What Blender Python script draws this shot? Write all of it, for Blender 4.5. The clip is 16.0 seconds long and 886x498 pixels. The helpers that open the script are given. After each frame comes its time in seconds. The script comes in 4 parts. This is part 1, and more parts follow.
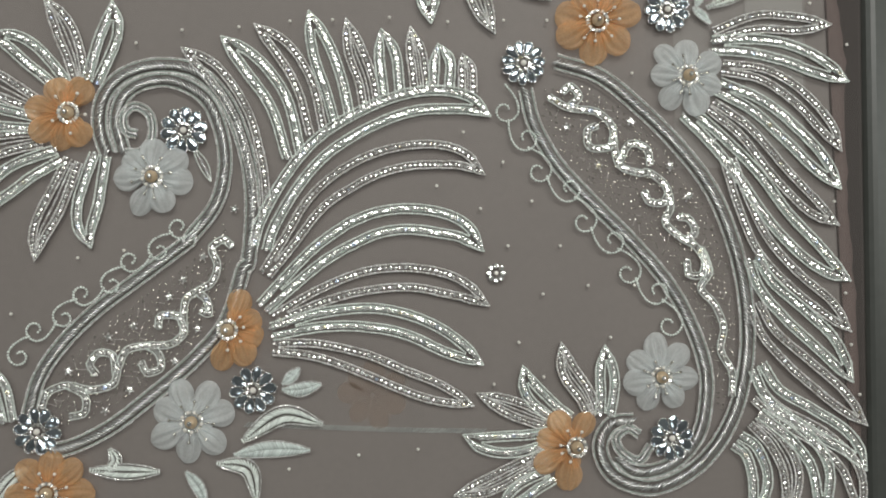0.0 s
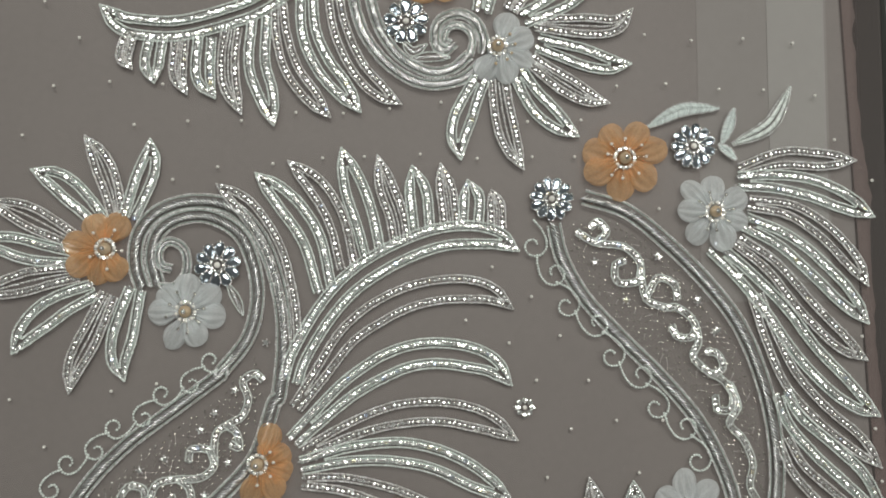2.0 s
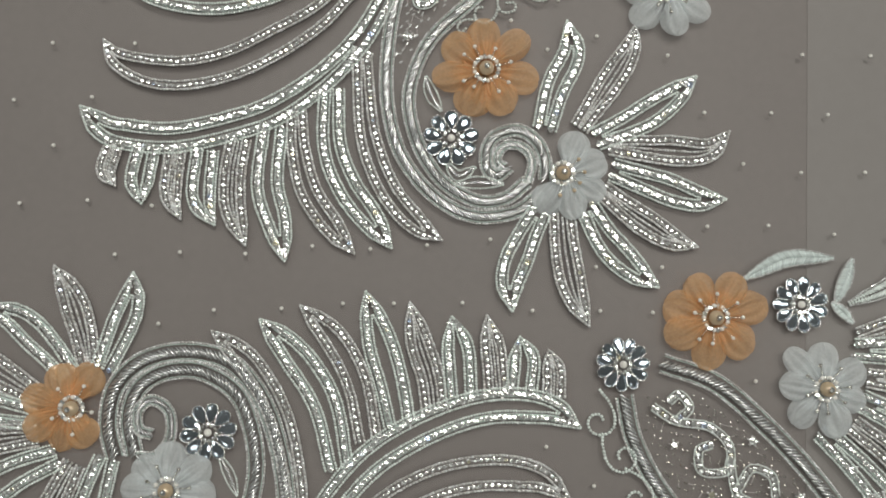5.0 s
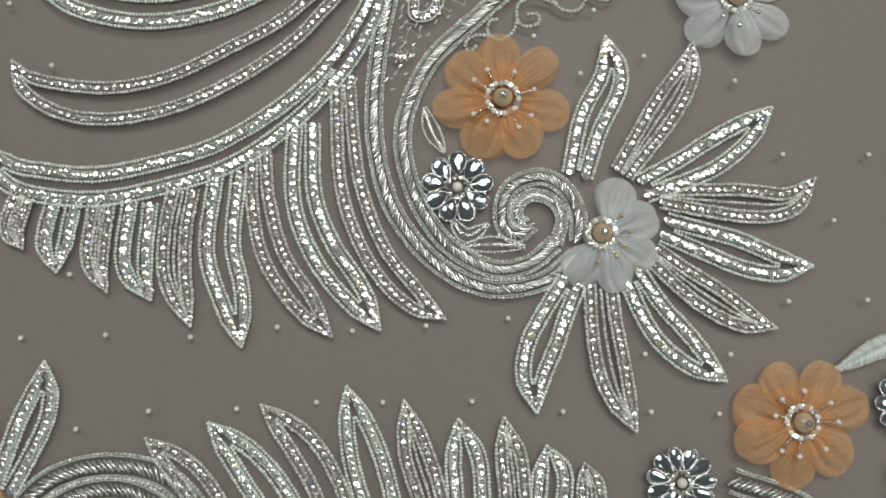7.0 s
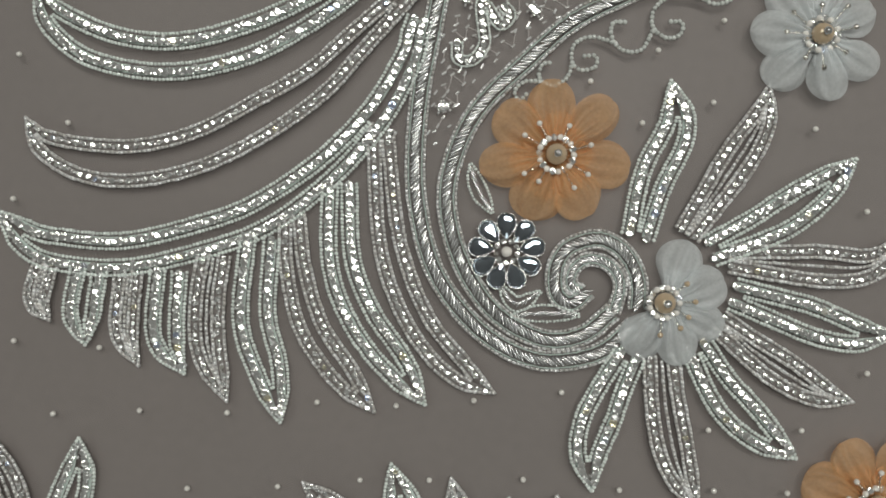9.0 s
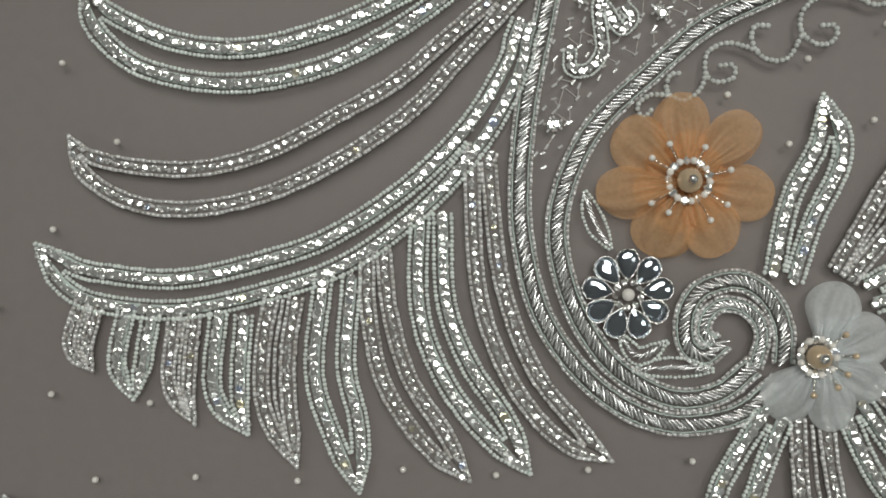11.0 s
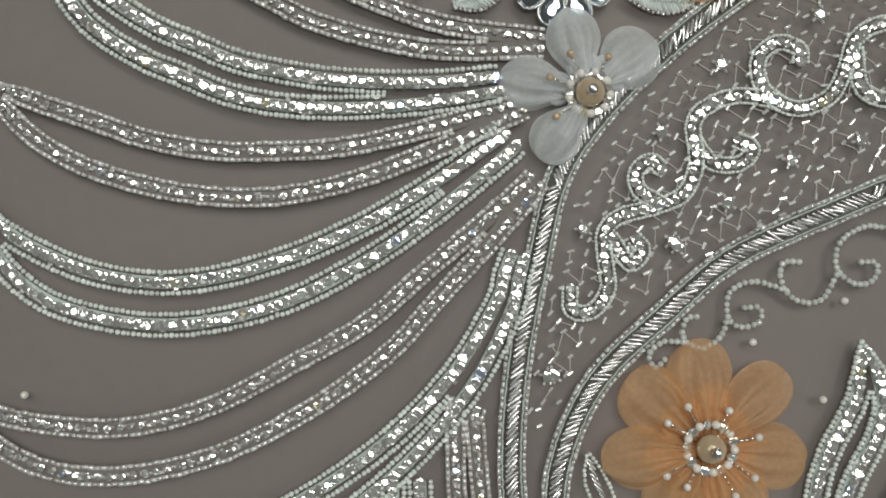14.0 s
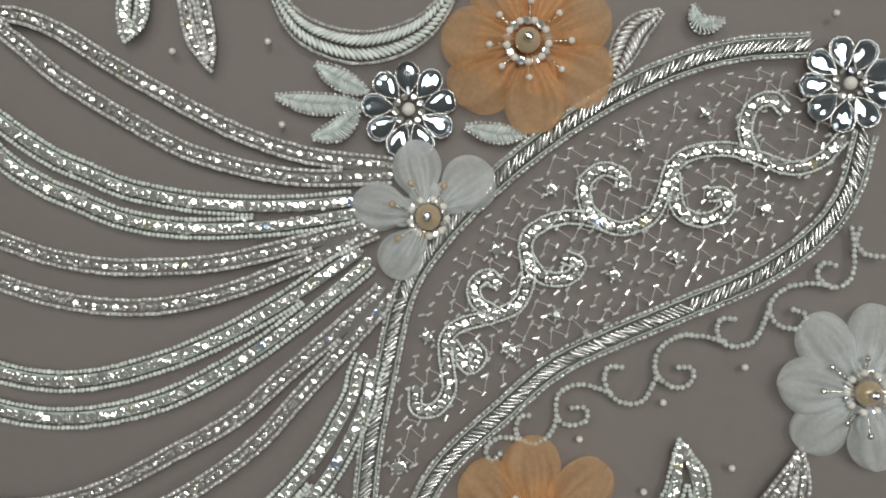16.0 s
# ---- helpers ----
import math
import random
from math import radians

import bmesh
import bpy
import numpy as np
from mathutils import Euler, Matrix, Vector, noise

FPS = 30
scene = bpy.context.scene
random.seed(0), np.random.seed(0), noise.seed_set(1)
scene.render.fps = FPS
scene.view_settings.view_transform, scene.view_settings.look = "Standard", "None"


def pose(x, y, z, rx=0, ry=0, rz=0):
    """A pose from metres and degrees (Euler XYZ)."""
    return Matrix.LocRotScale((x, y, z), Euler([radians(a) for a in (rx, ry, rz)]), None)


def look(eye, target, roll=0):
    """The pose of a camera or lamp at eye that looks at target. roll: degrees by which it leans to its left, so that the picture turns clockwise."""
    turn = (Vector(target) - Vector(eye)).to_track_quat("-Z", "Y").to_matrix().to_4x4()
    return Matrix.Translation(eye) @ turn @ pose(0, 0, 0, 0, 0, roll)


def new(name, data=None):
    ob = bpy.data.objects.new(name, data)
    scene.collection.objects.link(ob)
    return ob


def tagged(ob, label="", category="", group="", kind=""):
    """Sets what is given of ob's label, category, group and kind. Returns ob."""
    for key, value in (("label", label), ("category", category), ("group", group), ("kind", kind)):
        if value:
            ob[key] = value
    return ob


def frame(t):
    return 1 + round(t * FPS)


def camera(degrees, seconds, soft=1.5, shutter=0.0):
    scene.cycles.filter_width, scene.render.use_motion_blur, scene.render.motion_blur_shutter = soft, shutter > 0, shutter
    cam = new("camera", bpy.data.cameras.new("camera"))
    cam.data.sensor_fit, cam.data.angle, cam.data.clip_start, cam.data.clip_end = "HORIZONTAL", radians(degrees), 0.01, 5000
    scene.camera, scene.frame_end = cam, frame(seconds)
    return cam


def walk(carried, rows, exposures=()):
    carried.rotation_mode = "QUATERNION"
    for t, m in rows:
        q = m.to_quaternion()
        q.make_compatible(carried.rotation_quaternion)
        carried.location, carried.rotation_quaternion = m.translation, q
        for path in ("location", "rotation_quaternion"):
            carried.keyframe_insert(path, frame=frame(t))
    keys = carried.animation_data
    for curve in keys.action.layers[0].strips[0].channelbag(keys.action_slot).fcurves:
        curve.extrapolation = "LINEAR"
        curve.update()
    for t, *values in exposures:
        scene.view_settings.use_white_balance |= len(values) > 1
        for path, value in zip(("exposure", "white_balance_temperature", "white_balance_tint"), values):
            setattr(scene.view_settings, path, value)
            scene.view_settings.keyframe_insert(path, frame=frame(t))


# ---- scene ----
cam = camera(54.81, 16.0, soft=1.8)

# seconds, place in metres, turn in degrees
PATH = [
    (0, -0.01356, 0.00296, 0.43788, 0.756, -2.519, -0.508),
    (0.5, -0.01414, 0.01102, 0.44682, 3.082, -1.830, -0.369),
    (1, -0.01870, 0.02378, 0.44659, 3.238, -1.937, -0.489),
    (1.5, -0.01970, 0.03979, 0.44683, 3.274, -1.823, -0.276),
    (2, -0.02202, 0.05124, 0.44374, 3.445, -1.687, -0.178),
    (2.5, -0.02823, 0.06142, 0.43068, 3.462, -1.403, 0.227),
    (3, -0.03348, 0.07436, 0.41605, 3.682, -1.992, 0.921),
    (3.5, -0.03298, 0.08351, 0.40715, 4.974, -0.955, 1.307),
    (4, -0.03229, 0.09350, 0.39568, 3.677, -0.324, 1.726),
    (4.5, -0.03105, 0.10699, 0.38302, 4.542, -0.759, 2.082),
    (4.7, -0.03231, 0.11390, 0.37629, 4.249, -0.748, 2.054),
    (6.8, -0.03544, 0.14793, 0.28740, 5.292, -0.672, 2.385),
    (7, -0.03436, 0.15017, 0.28326, 5.434, -0.679, 2.095),
    (7.5, -0.03516, 0.15279, 0.27886, 6.327, -1.014, 1.732),
    (7.7, -0.02865, 0.14302, 0.27840, 8.549, 0.463, 1.882),
    (7.8, -0.03442, 0.19469, 0.27136, -0.195, 1.571, 1.454),
    (8, -0.03421, 0.19711, 0.27139, -0.462, 1.558, 1.433),
    (8.5, -0.03562, 0.20042, 0.26846, -0.983, 1.887, 1.455),
    (8.7, -0.03728, 0.20151, 0.26739, -1.003, 1.599, 1.556),
    (10.8, -0.06230, 0.20833, 0.23221, 0.063, 3.164, 1.921),
    (11, -0.06585, 0.20804, 0.22735, 0.161, 2.781, 1.954),
    (11.5, -0.07313, 0.21358, 0.21707, -0.718, 1.828, 2.205),
    (12, -0.08288, 0.22436, 0.20619, -1.024, 0.491, 1.952),
    (12.5, -0.08405, 0.23656, 0.20058, -0.996, 1.277, 1.744),
    (13, -0.08772, 0.25088, 0.19766, 0.048, 0.036, 1.527),
    (13.5, -0.08496, 0.26249, 0.19145, -1.033, -0.607, 1.729),
    (14, -0.07528, 0.26998, 0.19184, -0.072, -0.411, 1.823),
    (14.5, -0.06535, 0.27967, 0.19520, -0.866, 0.278, 1.737),
    (15, -0.05393, 0.28977, 0.20218, -0.467, 1.297, 1.730),
    (15.5, -0.04202, 0.29666, 0.21094, -0.546, 2.632, 1.726),
    (16, -0.02968, 0.29656, 0.21506, 0.288, 2.572, 1.850),
]
walk(cam, [(t, pose(x, y, z, rx, ry, rz)) for t, x, y, z, rx, ry, rz in PATH],
     exposures=[(0.0, 0.15), (4.5, 0.08), (7.7, 0.0), (7.8, -0.10), (11.0, -0.13), (16.0, -0.09)])

# ---------------------------------------------------------------- world and light
world = bpy.data.worlds.new("world")
scene.world = world
world.use_nodes = True
world.node_tree.nodes["Background"].inputs[0].default_value = (0.86, 0.95, 0.92, 1)
world.node_tree.nodes["Background"].inputs[1].default_value = 0.25


def lamp(name, eye, target, wide, deep, watts, colour):
    data = bpy.data.lights.new(name, "AREA")
    data.shape, data.size, data.size_y, data.energy, data.color = "RECTANGLE", wide, deep, watts, colour
    ob = new(name, data)
    ob.matrix_world = look(eye, target)
    return ob


lamp("ceiling_lamp", (0.20, 0.72, 1.75), (0.12, 0.50, 0), 0.62, 0.62, 15.0, (1.0, 0.985, 0.935))
lamp("ceiling_lamp", (-0.70, 0.85, 1.75), (0.0, 0.2, 0), 1.2, 0.24, 7.0, (0.955, 1.0, 0.945))
lamp("ceiling_lamp", (0.95, 0.25, 1.75), (0.0, 0.2, 0), 0.24, 1.2, 8.5, (0.955, 1.0, 0.945))
lamp("ceiling_lamp", (-0.35, -0.75, 1.75), (0.0, 0.2, 0), 1.2, 0.24, 2.0, (0.955, 1.0, 0.945))


# ---------------------------------------------------------------- materials
def material(name, colour, rough=0.5, metal=0.0, vary=0.0, grain=0.0, grain_size=900.0, coat=0.0, tint=None):
    """A principled surface whose brightness varies from bead to bead (vary) and by fine noise (grain)."""
    m = bpy.data.materials.new(name)
    m.use_nodes = True
    nt = m.node_tree
    n, li = nt.nodes, nt.links
    p = n["Principled BSDF"]
    p.inputs["Base Color"].default_value = (*colour, 1)
    p.inputs["Roughness"].default_value = rough
    p.inputs["Metallic"].default_value = metal
    p.inputs["Coat Weight"].default_value = coat
    p.inputs["Coat Roughness"].default_value = 0.08
    out = None
    if vary:
        geo, info = n.new("ShaderNodeNewGeometry"), n.new("ShaderNodeObjectInfo")
        add = n.new("ShaderNodeMath")
        add.operation = "ADD"
        li.new(geo.outputs["Random Per Island"], add.inputs[0])
        li.new(info.outputs["Random"], add.inputs[1])
        frac = n.new("ShaderNodeMath")
        frac.operation = "FRACT"
        li.new(add.outputs[0], frac.inputs[0])
        ramp = n.new("ShaderNodeValToRGB")
        lo, hi = [c * (1 - vary) for c in colour], [min(1, c * (1 + vary)) for c in colour]
        ramp.color_ramp.elements[0].color, ramp.color_ramp.elements[1].color = (*lo, 1), (*hi, 1)
        if tint:
            for k, c in enumerate(tint):
                e = ramp.color_ramp.elements.new(0.955 + 0.015 * k)
                e.color = (*c, 1)
        li.new(frac.outputs[0], ramp.inputs[0])
        out = ramp.outputs[0]
    if grain:
        tc, no, big = n.new("ShaderNodeTexCoord"), n.new("ShaderNodeTexNoise"), n.new("ShaderNodeTexNoise")
        no.inputs["Scale"].default_value, big.inputs["Scale"].default_value = grain_size, grain_size / 25
        no.inputs["Detail"].default_value = 4
        li.new(tc.outputs["Object"], no.inputs["Vector"])
        li.new(tc.outputs["Object"], big.inputs["Vector"])
        mx = n.new("ShaderNodeMath")
        mx.operation = "ADD"
        li.new(no.outputs["Fac"], mx.inputs[0])
        li.new(big.outputs["Fac"], mx.inputs[1])
        ramp = n.new("ShaderNodeMapRange")
        ramp.inputs[1].default_value, ramp.inputs[2].default_value = 0.6, 1.4
        ramp.inputs[3].default_value, ramp.inputs[4].default_value = 1 - grain, 1 + grain
        li.new(mx.outputs[0], ramp.inputs[0])
        mul = n.new("ShaderNodeVectorMath")
        mul.operation = "SCALE"
        mul.inputs[0].default_value = colour
        if out:
            li.new(out, mul.inputs[0])
        li.new(ramp.outputs[0], mul.inputs["Scale"])
        out = mul.outputs[0]
        bump = n.new("ShaderNodeBump")
        bump.inputs["Strength"].default_value, bump.inputs["Distance"].default_value = 0.25, 0.0003
        li.new(no.outputs["Fac"], bump.inputs["Height"])
        li.new(bump.outputs[0], p.inputs["Normal"])
    if out:
        li.new(out, p.inputs["Base Color"])
    return m


def sheer(name, colour, clear, through_light=0.4, size=500.0, grain=0.08, blotch=60.0):
    """Thin woven cloth: part open between the threads, part diffuse, part lit through."""
    m = bpy.data.materials.new(name)
    m.use_nodes = True
    nt = m.node_tree
    n, li = nt.nodes, nt.links
    n.remove(n["Principled BSDF"])
    tc, fine, wide = n.new("ShaderNodeTexCoord"), n.new("ShaderNodeTexNoise"), n.new("ShaderNodeTexNoise")
    fine.inputs["Scale"].default_value, wide.inputs["Scale"].default_value = size, size / blotch
    fine.inputs["Detail"].default_value = 3
    li.new(tc.outputs["Object"], fine.inputs["Vector"])
    li.new(tc.outputs["Object"], wide.inputs["Vector"])
    add = n.new("ShaderNodeMath")
    add.operation = "ADD"
    li.new(fine.outputs["Fac"], add.inputs[0])
    li.new(wide.outputs["Fac"], add.inputs[1])
    span = n.new("ShaderNodeMapRange")
    span.inputs[1].default_value, span.inputs[2].default_value = 0.65, 1.35
    span.inputs[3].default_value, span.inputs[4].default_value = 1 - grain, 1 + grain
    li.new(add.outputs[0], span.inputs[0])
    mul = n.new("ShaderNodeVectorMath")
    mul.operation = "SCALE"
    mul.inputs[0].default_value = colour
    li.new(span.outputs[0], mul.inputs["Scale"])
    dif, tra, opn = n.new("ShaderNodeBsdfDiffuse"), n.new("ShaderNodeBsdfTranslucent"), n.new("ShaderNodeBsdfTransparent")
    glo = n.new("ShaderNodeBsdfGlossy")
    glo.inputs["Roughness"].default_value = 0.45
    li.new(mul.outputs[0], dif.inputs["Color"])
    li.new(mul.outputs[0], tra.inputs["Color"])
    a, b, c = n.new("ShaderNodeMixShader"), n.new("ShaderNodeMixShader"), n.new("ShaderNodeMixShader")
    a.inputs[0].default_value, b.inputs[0].default_value, c.inputs[0].default_value = through_light, clear, 0.03
    li.new(dif.outputs[0], a.inputs[1])
    li.new(tra.outputs[0], a.inputs[2])
    li.new(a.outputs[0], c.inputs[1])
    li.new(glo.outputs[0], c.inputs[2])
    li.new(c.outputs[0], b.inputs[1])
    li.new(opn.outputs[0], b.inputs[2])
    li.new(b.outputs[0], n["Material Output"].inputs["Surface"])
    return m


MAT_FABRIC = sheer("mauve_grey_tulle", (0.225, 0.192, 0.182), 0.66, through_light=0.15, size=900, grain=0.06)
# Two pale tones for the sheen on the cloth, bright and faint.
MAT_SHEEN = material("pale_sheen", (0.53, 0.52, 0.495), 0.8, grain=0.04, grain_size=200)
MAT_SHEEN_WIDE = material("faint_sheen", (0.41, 0.388, 0.368), 0.8, grain=0.04, grain_size=200)
MAT_BOARD = material("grey_board", (0.335, 0.304, 0.286), 0.7, grain=0.06, grain_size=300)
MAT_UNDER = material("taupe_lining", (0.075, 0.047, 0.042), 0.85, grain=0.10, grain_size=400)
MAT_SELVEDGE = material("pinkish_raw_edge", (0.20, 0.142, 0.13), 0.8, grain=0.2, grain_size=350)
MAT_BAR = material("dark_grey_frame", (0.06, 0.063, 0.058), 0.38, grain=0.12, grain_size=200)
MAT_WALL = material("plain_wall", (0.40, 0.40, 0.385), 0.9, grain=0.04, grain_size=30)
MAT_PEARL = material("white_seed_beads", (0.80, 0.85, 0.81), 0.20, vary=0.16, coat=0.4)
MAT_SEED = material("grey_white_pearls", (0.60, 0.62, 0.59), 0.22, vary=0.12, coat=0.5)
MAT_CREAM = material("pearl_beads", (0.82, 0.79, 0.74), 0.14, vary=0.06, coat=0.6)
MAT_SILVER = material("silver_cut_beads", (0.88, 0.86, 0.82), 0.18, 0.34, vary=0.36)
MAT_TUBE = material("short_silver_tubes", (0.92, 0.88, 0.84), 0.28, 0.42, vary=0.32)
MAT_STAMEN = material("silver_pins", (0.86, 0.82, 0.76), 0.16, 0.92, vary=0.2)
# Dark colour that stands for the shade in the gaps between bugles.
MAT_GAP_SHADE = material("bugle_gap_shade", (0.10, 0.092, 0.086), 0.7, grain=0.2, grain_size=1500)
MAT_BUGLE = material("silver_lined_bugles", (0.90, 0.90, 0.88), 0.22, 0.72, vary=0.30)
MAT_DASH = material("short_silver_bugles", (0.90, 0.88, 0.85), 0.20, 0.35, vary=0.2)
MAT_LINK = material("pale_link_thread", (0.56, 0.52, 0.50), 0.6, grain=0.15, grain_size=1500)
MAT_CRYSTAL = material("faceted_crystals", (0.93, 0.93, 0.90), 0.11, 0.74, vary=0.10,
                       tint=[(0.92, 0.93, 0.91), (0.60, 0.70, 0.95), (0.95, 0.88, 0.62)])
MAT_THREAD = material("mint_white_thread", (0.55, 0.63, 0.585), 0.6, grain=0.20, grain_size=1500)
# Dark taupe for the shade that falls between the silver tube beads.
MAT_ROW_SHADE = material("bead_row_shade", (0.19, 0.172, 0.160), 0.6, 0.0, grain=0.16, grain_size=1500)
MAT_SATIN = material("satin_white_thread", (0.68, 0.74, 0.72), 0.33, vary=0.2, grain=0.10, grain_size=1800)
MAT_GOLDPEARL = material("champagne_pearl", (0.62, 0.48, 0.32), 0.15, 0.2, grain=0.05, grain_size=300, coat=0.9)
MAT_MIRROR = material("mirror_stone", (0.52, 0.59, 0.66), 0.05, 0.90, vary=0.15)
MAT_WIRE = material("silver_setting", (0.80, 0.80, 0.78), 0.18, 0.9)
MAT_ORANGE = sheer("peach_organza", (0.96, 0.625, 0.335), 0.62, through_light=0.45, size=900, grain=0.16, blotch=6.0)
MAT_FAINT = sheer("faint_peach_organza", (0.95, 0.62, 0.38), 0.91, through_light=0.45, size=700)
MAT_WHITE = sheer("white_organza", (0.91, 0.935, 0.94), 0.53, through_light=0.42, size=900, grain=0.12, blotch=6.0)


# ---------------------------------------------------------------- small mesh kit (millimetres in, metres out)
def template_bead(rings=4, segments=6):
    v, f = [(0, 0, -1)], []
    for i in range(1, rings):
        a = math.pi * i / rings
        for j in range(segments):
            b = 2 * math.pi * j / segments
            v.append((math.sin(a) * math.cos(b), math.sin(a) * math.sin(b), -math.cos(a)))
    v.append((0, 0, 1))
    top = len(v) - 1
    for j in range(segments):
        k = (j + 1) % segments
        f.append((0, 1 + k, 1 + j))
        for i in range(rings - 2):
            p, q = 1 + i * segments, 1 + (i + 1) * segments
            f.append((p + j, p + k, q + k, q + j))
        p = 1 + (rings - 2) * segments
        f.append((p + j, p + k, top))
    return np.array(v, float), f


def template_tube(segments=6):
    """A short tube along x from -1 to 1, of radius 1, with closed ends."""
    v, f = [], []
    for x in (-1, 1):
        for j in range(segments):
            b = 2 * math.pi * (j + 0.5) / segments
            v.append((x, math.cos(b), math.sin(b)))
    for j in range(segments):
        k = (j + 1) % segments
        f.append((j, segments + j, segments + k, k))
    f.append(tuple(range(segments)))
    f.append(tuple(range(2 * segments - 1, segments - 1, -1)))
    return np.array(v, float), f


def template_gem(segments=8):
    """A cut stone: girdle, two tiers of crown facets and a small flat table."""
    v, f = [], []
    tiers = ((0.9, -0.25, 0), (1.0, 0.08, 0), (0.78, 0.20, 0.5), (0.50, 0.265, 0))
    for r, z, shift in tiers:
        for j in range(segments):
            b = 2 * math.pi * (j + shift) / segments
            v.append((r * math.cos(b), r * math.sin(b), z))
    s = segments
    for j in range(s):
        k = (j + 1) % s
        f.append((j, k, s + k, s + j))
        f.append((s + j, s + k, 2 * s + j))
        f.append((s + k, 2 * s + k, 2 * s + j))
        f.append((2 * s + j, 3 * s + k, 3 * s + j))
        f.append((2 * s + j, 2 * s + k, 3 * s + k))
    f.append(tuple(range(3 * s, 4 * s)))
    return np.array(v, float), f


BEAD, TUBE, GEM = template_bead(), template_tube(), template_gem()
BALL = template_bead(10, 16)
CUT = template_bead(6, 9)
RNG = np.random.default_rng(7)


def smooth_line(points, step=0.35):
    """A Catmull-Rom line through the points, evenly stepped."""
    p = np.array(points, float)
    if len(p) == 2:
        p = np.array([p[0], (p[0] + p[1]) / 2, p[1]])
    p = np.vstack([2 * p[0] - p[1], p, 2 * p[-1] - p[-2]])
    out = []
    for i in range(1, len(p) - 2):
        t = np.linspace(0, 1, 24, endpoint=False)[:, None]
        a, b, c, d = p[i - 1], p[i], p[i + 1], p[i + 2]
        out.append(0.5 * (2 * b + (c - a) * t + (2 * a - 5 * b + 4 * c - d) * t**2 + (3 * b - a - 3 * c + d) * t**3))
    line = np.vstack(out + [p[-2:-1]])
    return even(line, step)


def even(line, step):
    s = np.r_[0, np.cumsum(np.hypot(*np.diff(line, axis=0).T))]
    n = max(2, int(round(s[-1] / step)) + 1)
    u = np.linspace(0, s[-1], n)
    return np.c_[np.interp(u, s, line[:, 0]), np.interp(u, s, line[:, 1])]


def run(line):
    return np.r_[0, np.cumsum(np.hypot(*np.diff(line, axis=0).T))]


def ways(line):
    d = np.gradient(line, axis=0)
    return d / np.maximum(1e-9, np.hypot(*d.T))[:, None]


def sides(line):
    d = ways(line)
    return np.c_[-d[:, 1], d[:, 0]]


def angles(line):
    d = ways(line)
    return np.arctan2(d[:, 1], d[:, 0])


def placed(shape, at, turn, size, tilt=0.0):
    """Copies of a shape as vertices: at (n, 3), turn about z, size (3,) or (n, 3), random tilt in radians."""
    n = len(at)
    size = np.broadcast_to(np.array(size, float), (n, 3))
    v = shape[0][None] * size[:, None, :]
    if tilt:
        a, b = RNG.normal(0, tilt, n)[:, None], RNG.normal(0, tilt, n)[:, None]
        y, z = v[..., 1] * np.cos(a) - v[..., 2] * np.sin(a), v[..., 1] * np.sin(a) + v[..., 2] * np.cos(a)
        x, z = v[..., 0] * np.cos(b) + z * np.sin(b), -v[..., 0] * np.sin(b) + z * np.cos(b)
        v = np.stack([x, y, z], -1)
    c, s = np.cos(turn)[:, None], np.sin(turn)[:, None]
    v = np.stack([v[..., 0] * c - v[..., 1] * s, v[..., 0] * s + v[..., 1] * c, v[..., 2]], -1)
    return v + at[:, None, :]


def mesh_of(name, shape, verts, mat, origin, smooth):
    """One mesh of many copies of a shape. verts: (n, k, 3) in millimetres, origin too."""
    n, k, _ = verts.shape
    sizes = np.array([len(f) for f in shape[1]])
    loops = np.concatenate([np.array(f) for f in shape[1]])
    me = bpy.data.meshes.new(name)
    me.vertices.add(n * k)
    me.vertices.foreach_set("co", ((verts - np.array(origin)) * 0.001).astype(np.float32).ravel())
    every = (loops[None] + np.arange(n)[:, None] * k).ravel()
    me.loops.add(len(every))
    me.loops.foreach_set("vertex_index", every.astype(np.int32))
    lens = np.tile(sizes, n)
    me.polygons.add(len(lens))
    me.polygons.foreach_set("loop_start", np.r_[0, np.cumsum(lens)[:-1]].astype(np.int32))
    me.polygons.foreach_set("use_smooth", np.full(len(lens), smooth))
    me.materials.append(mat)
    me.update(calc_edges=True)
    return me


def thing(name, at, label, category, group=""):
    root = new(name)
    root.location = Vector((at[0], at[1], at[2] if len(at) > 2 else 0)) * 0.001
    root.empty_display_size = 0.005
    return tagged(root, label, category, group)


def where(ob):
    return np.array(ob.matrix_basis.translation) * 1000


def under(name, me, parent, label="", kind=""):
    ob = new(name, me)
    ob.parent = parent
    return tagged(ob, label, kind=kind)


def rows_part(name, shape, verts, mat, root, smooth, label="", kind="stuff"):
    verts = np.concatenate(verts) if isinstance(verts, list) else verts
    return under(name, mesh_of(name, shape, verts, mat, where(root), smooth), root, label, kind)


def bm_part(name, bm, mat, parent, label="", smooth=True):
    me = bpy.data.meshes.new(name)
    for f in bm.faces:
        f.smooth = smooth
    bm.to_mesh(me)
    bm.free()
    me.materials.append(mat)
    return under(name, me, parent, label)


def bead_row(line, gap, size, z, shape=BEAD, tilt=0.0, jitter=0.05):
    p = even(line, gap)
    n = len(p)
    at = np.c_[p + RNG.normal(0, jitter, (n, 2)), np.full(n, z)]
    grow = 1 + RNG.normal(0, 0.06, (n, 1))
    return placed(shape, at, angles(p) + RNG.normal(0, 0.05, n), np.array(size)[None] * grow, tilt)


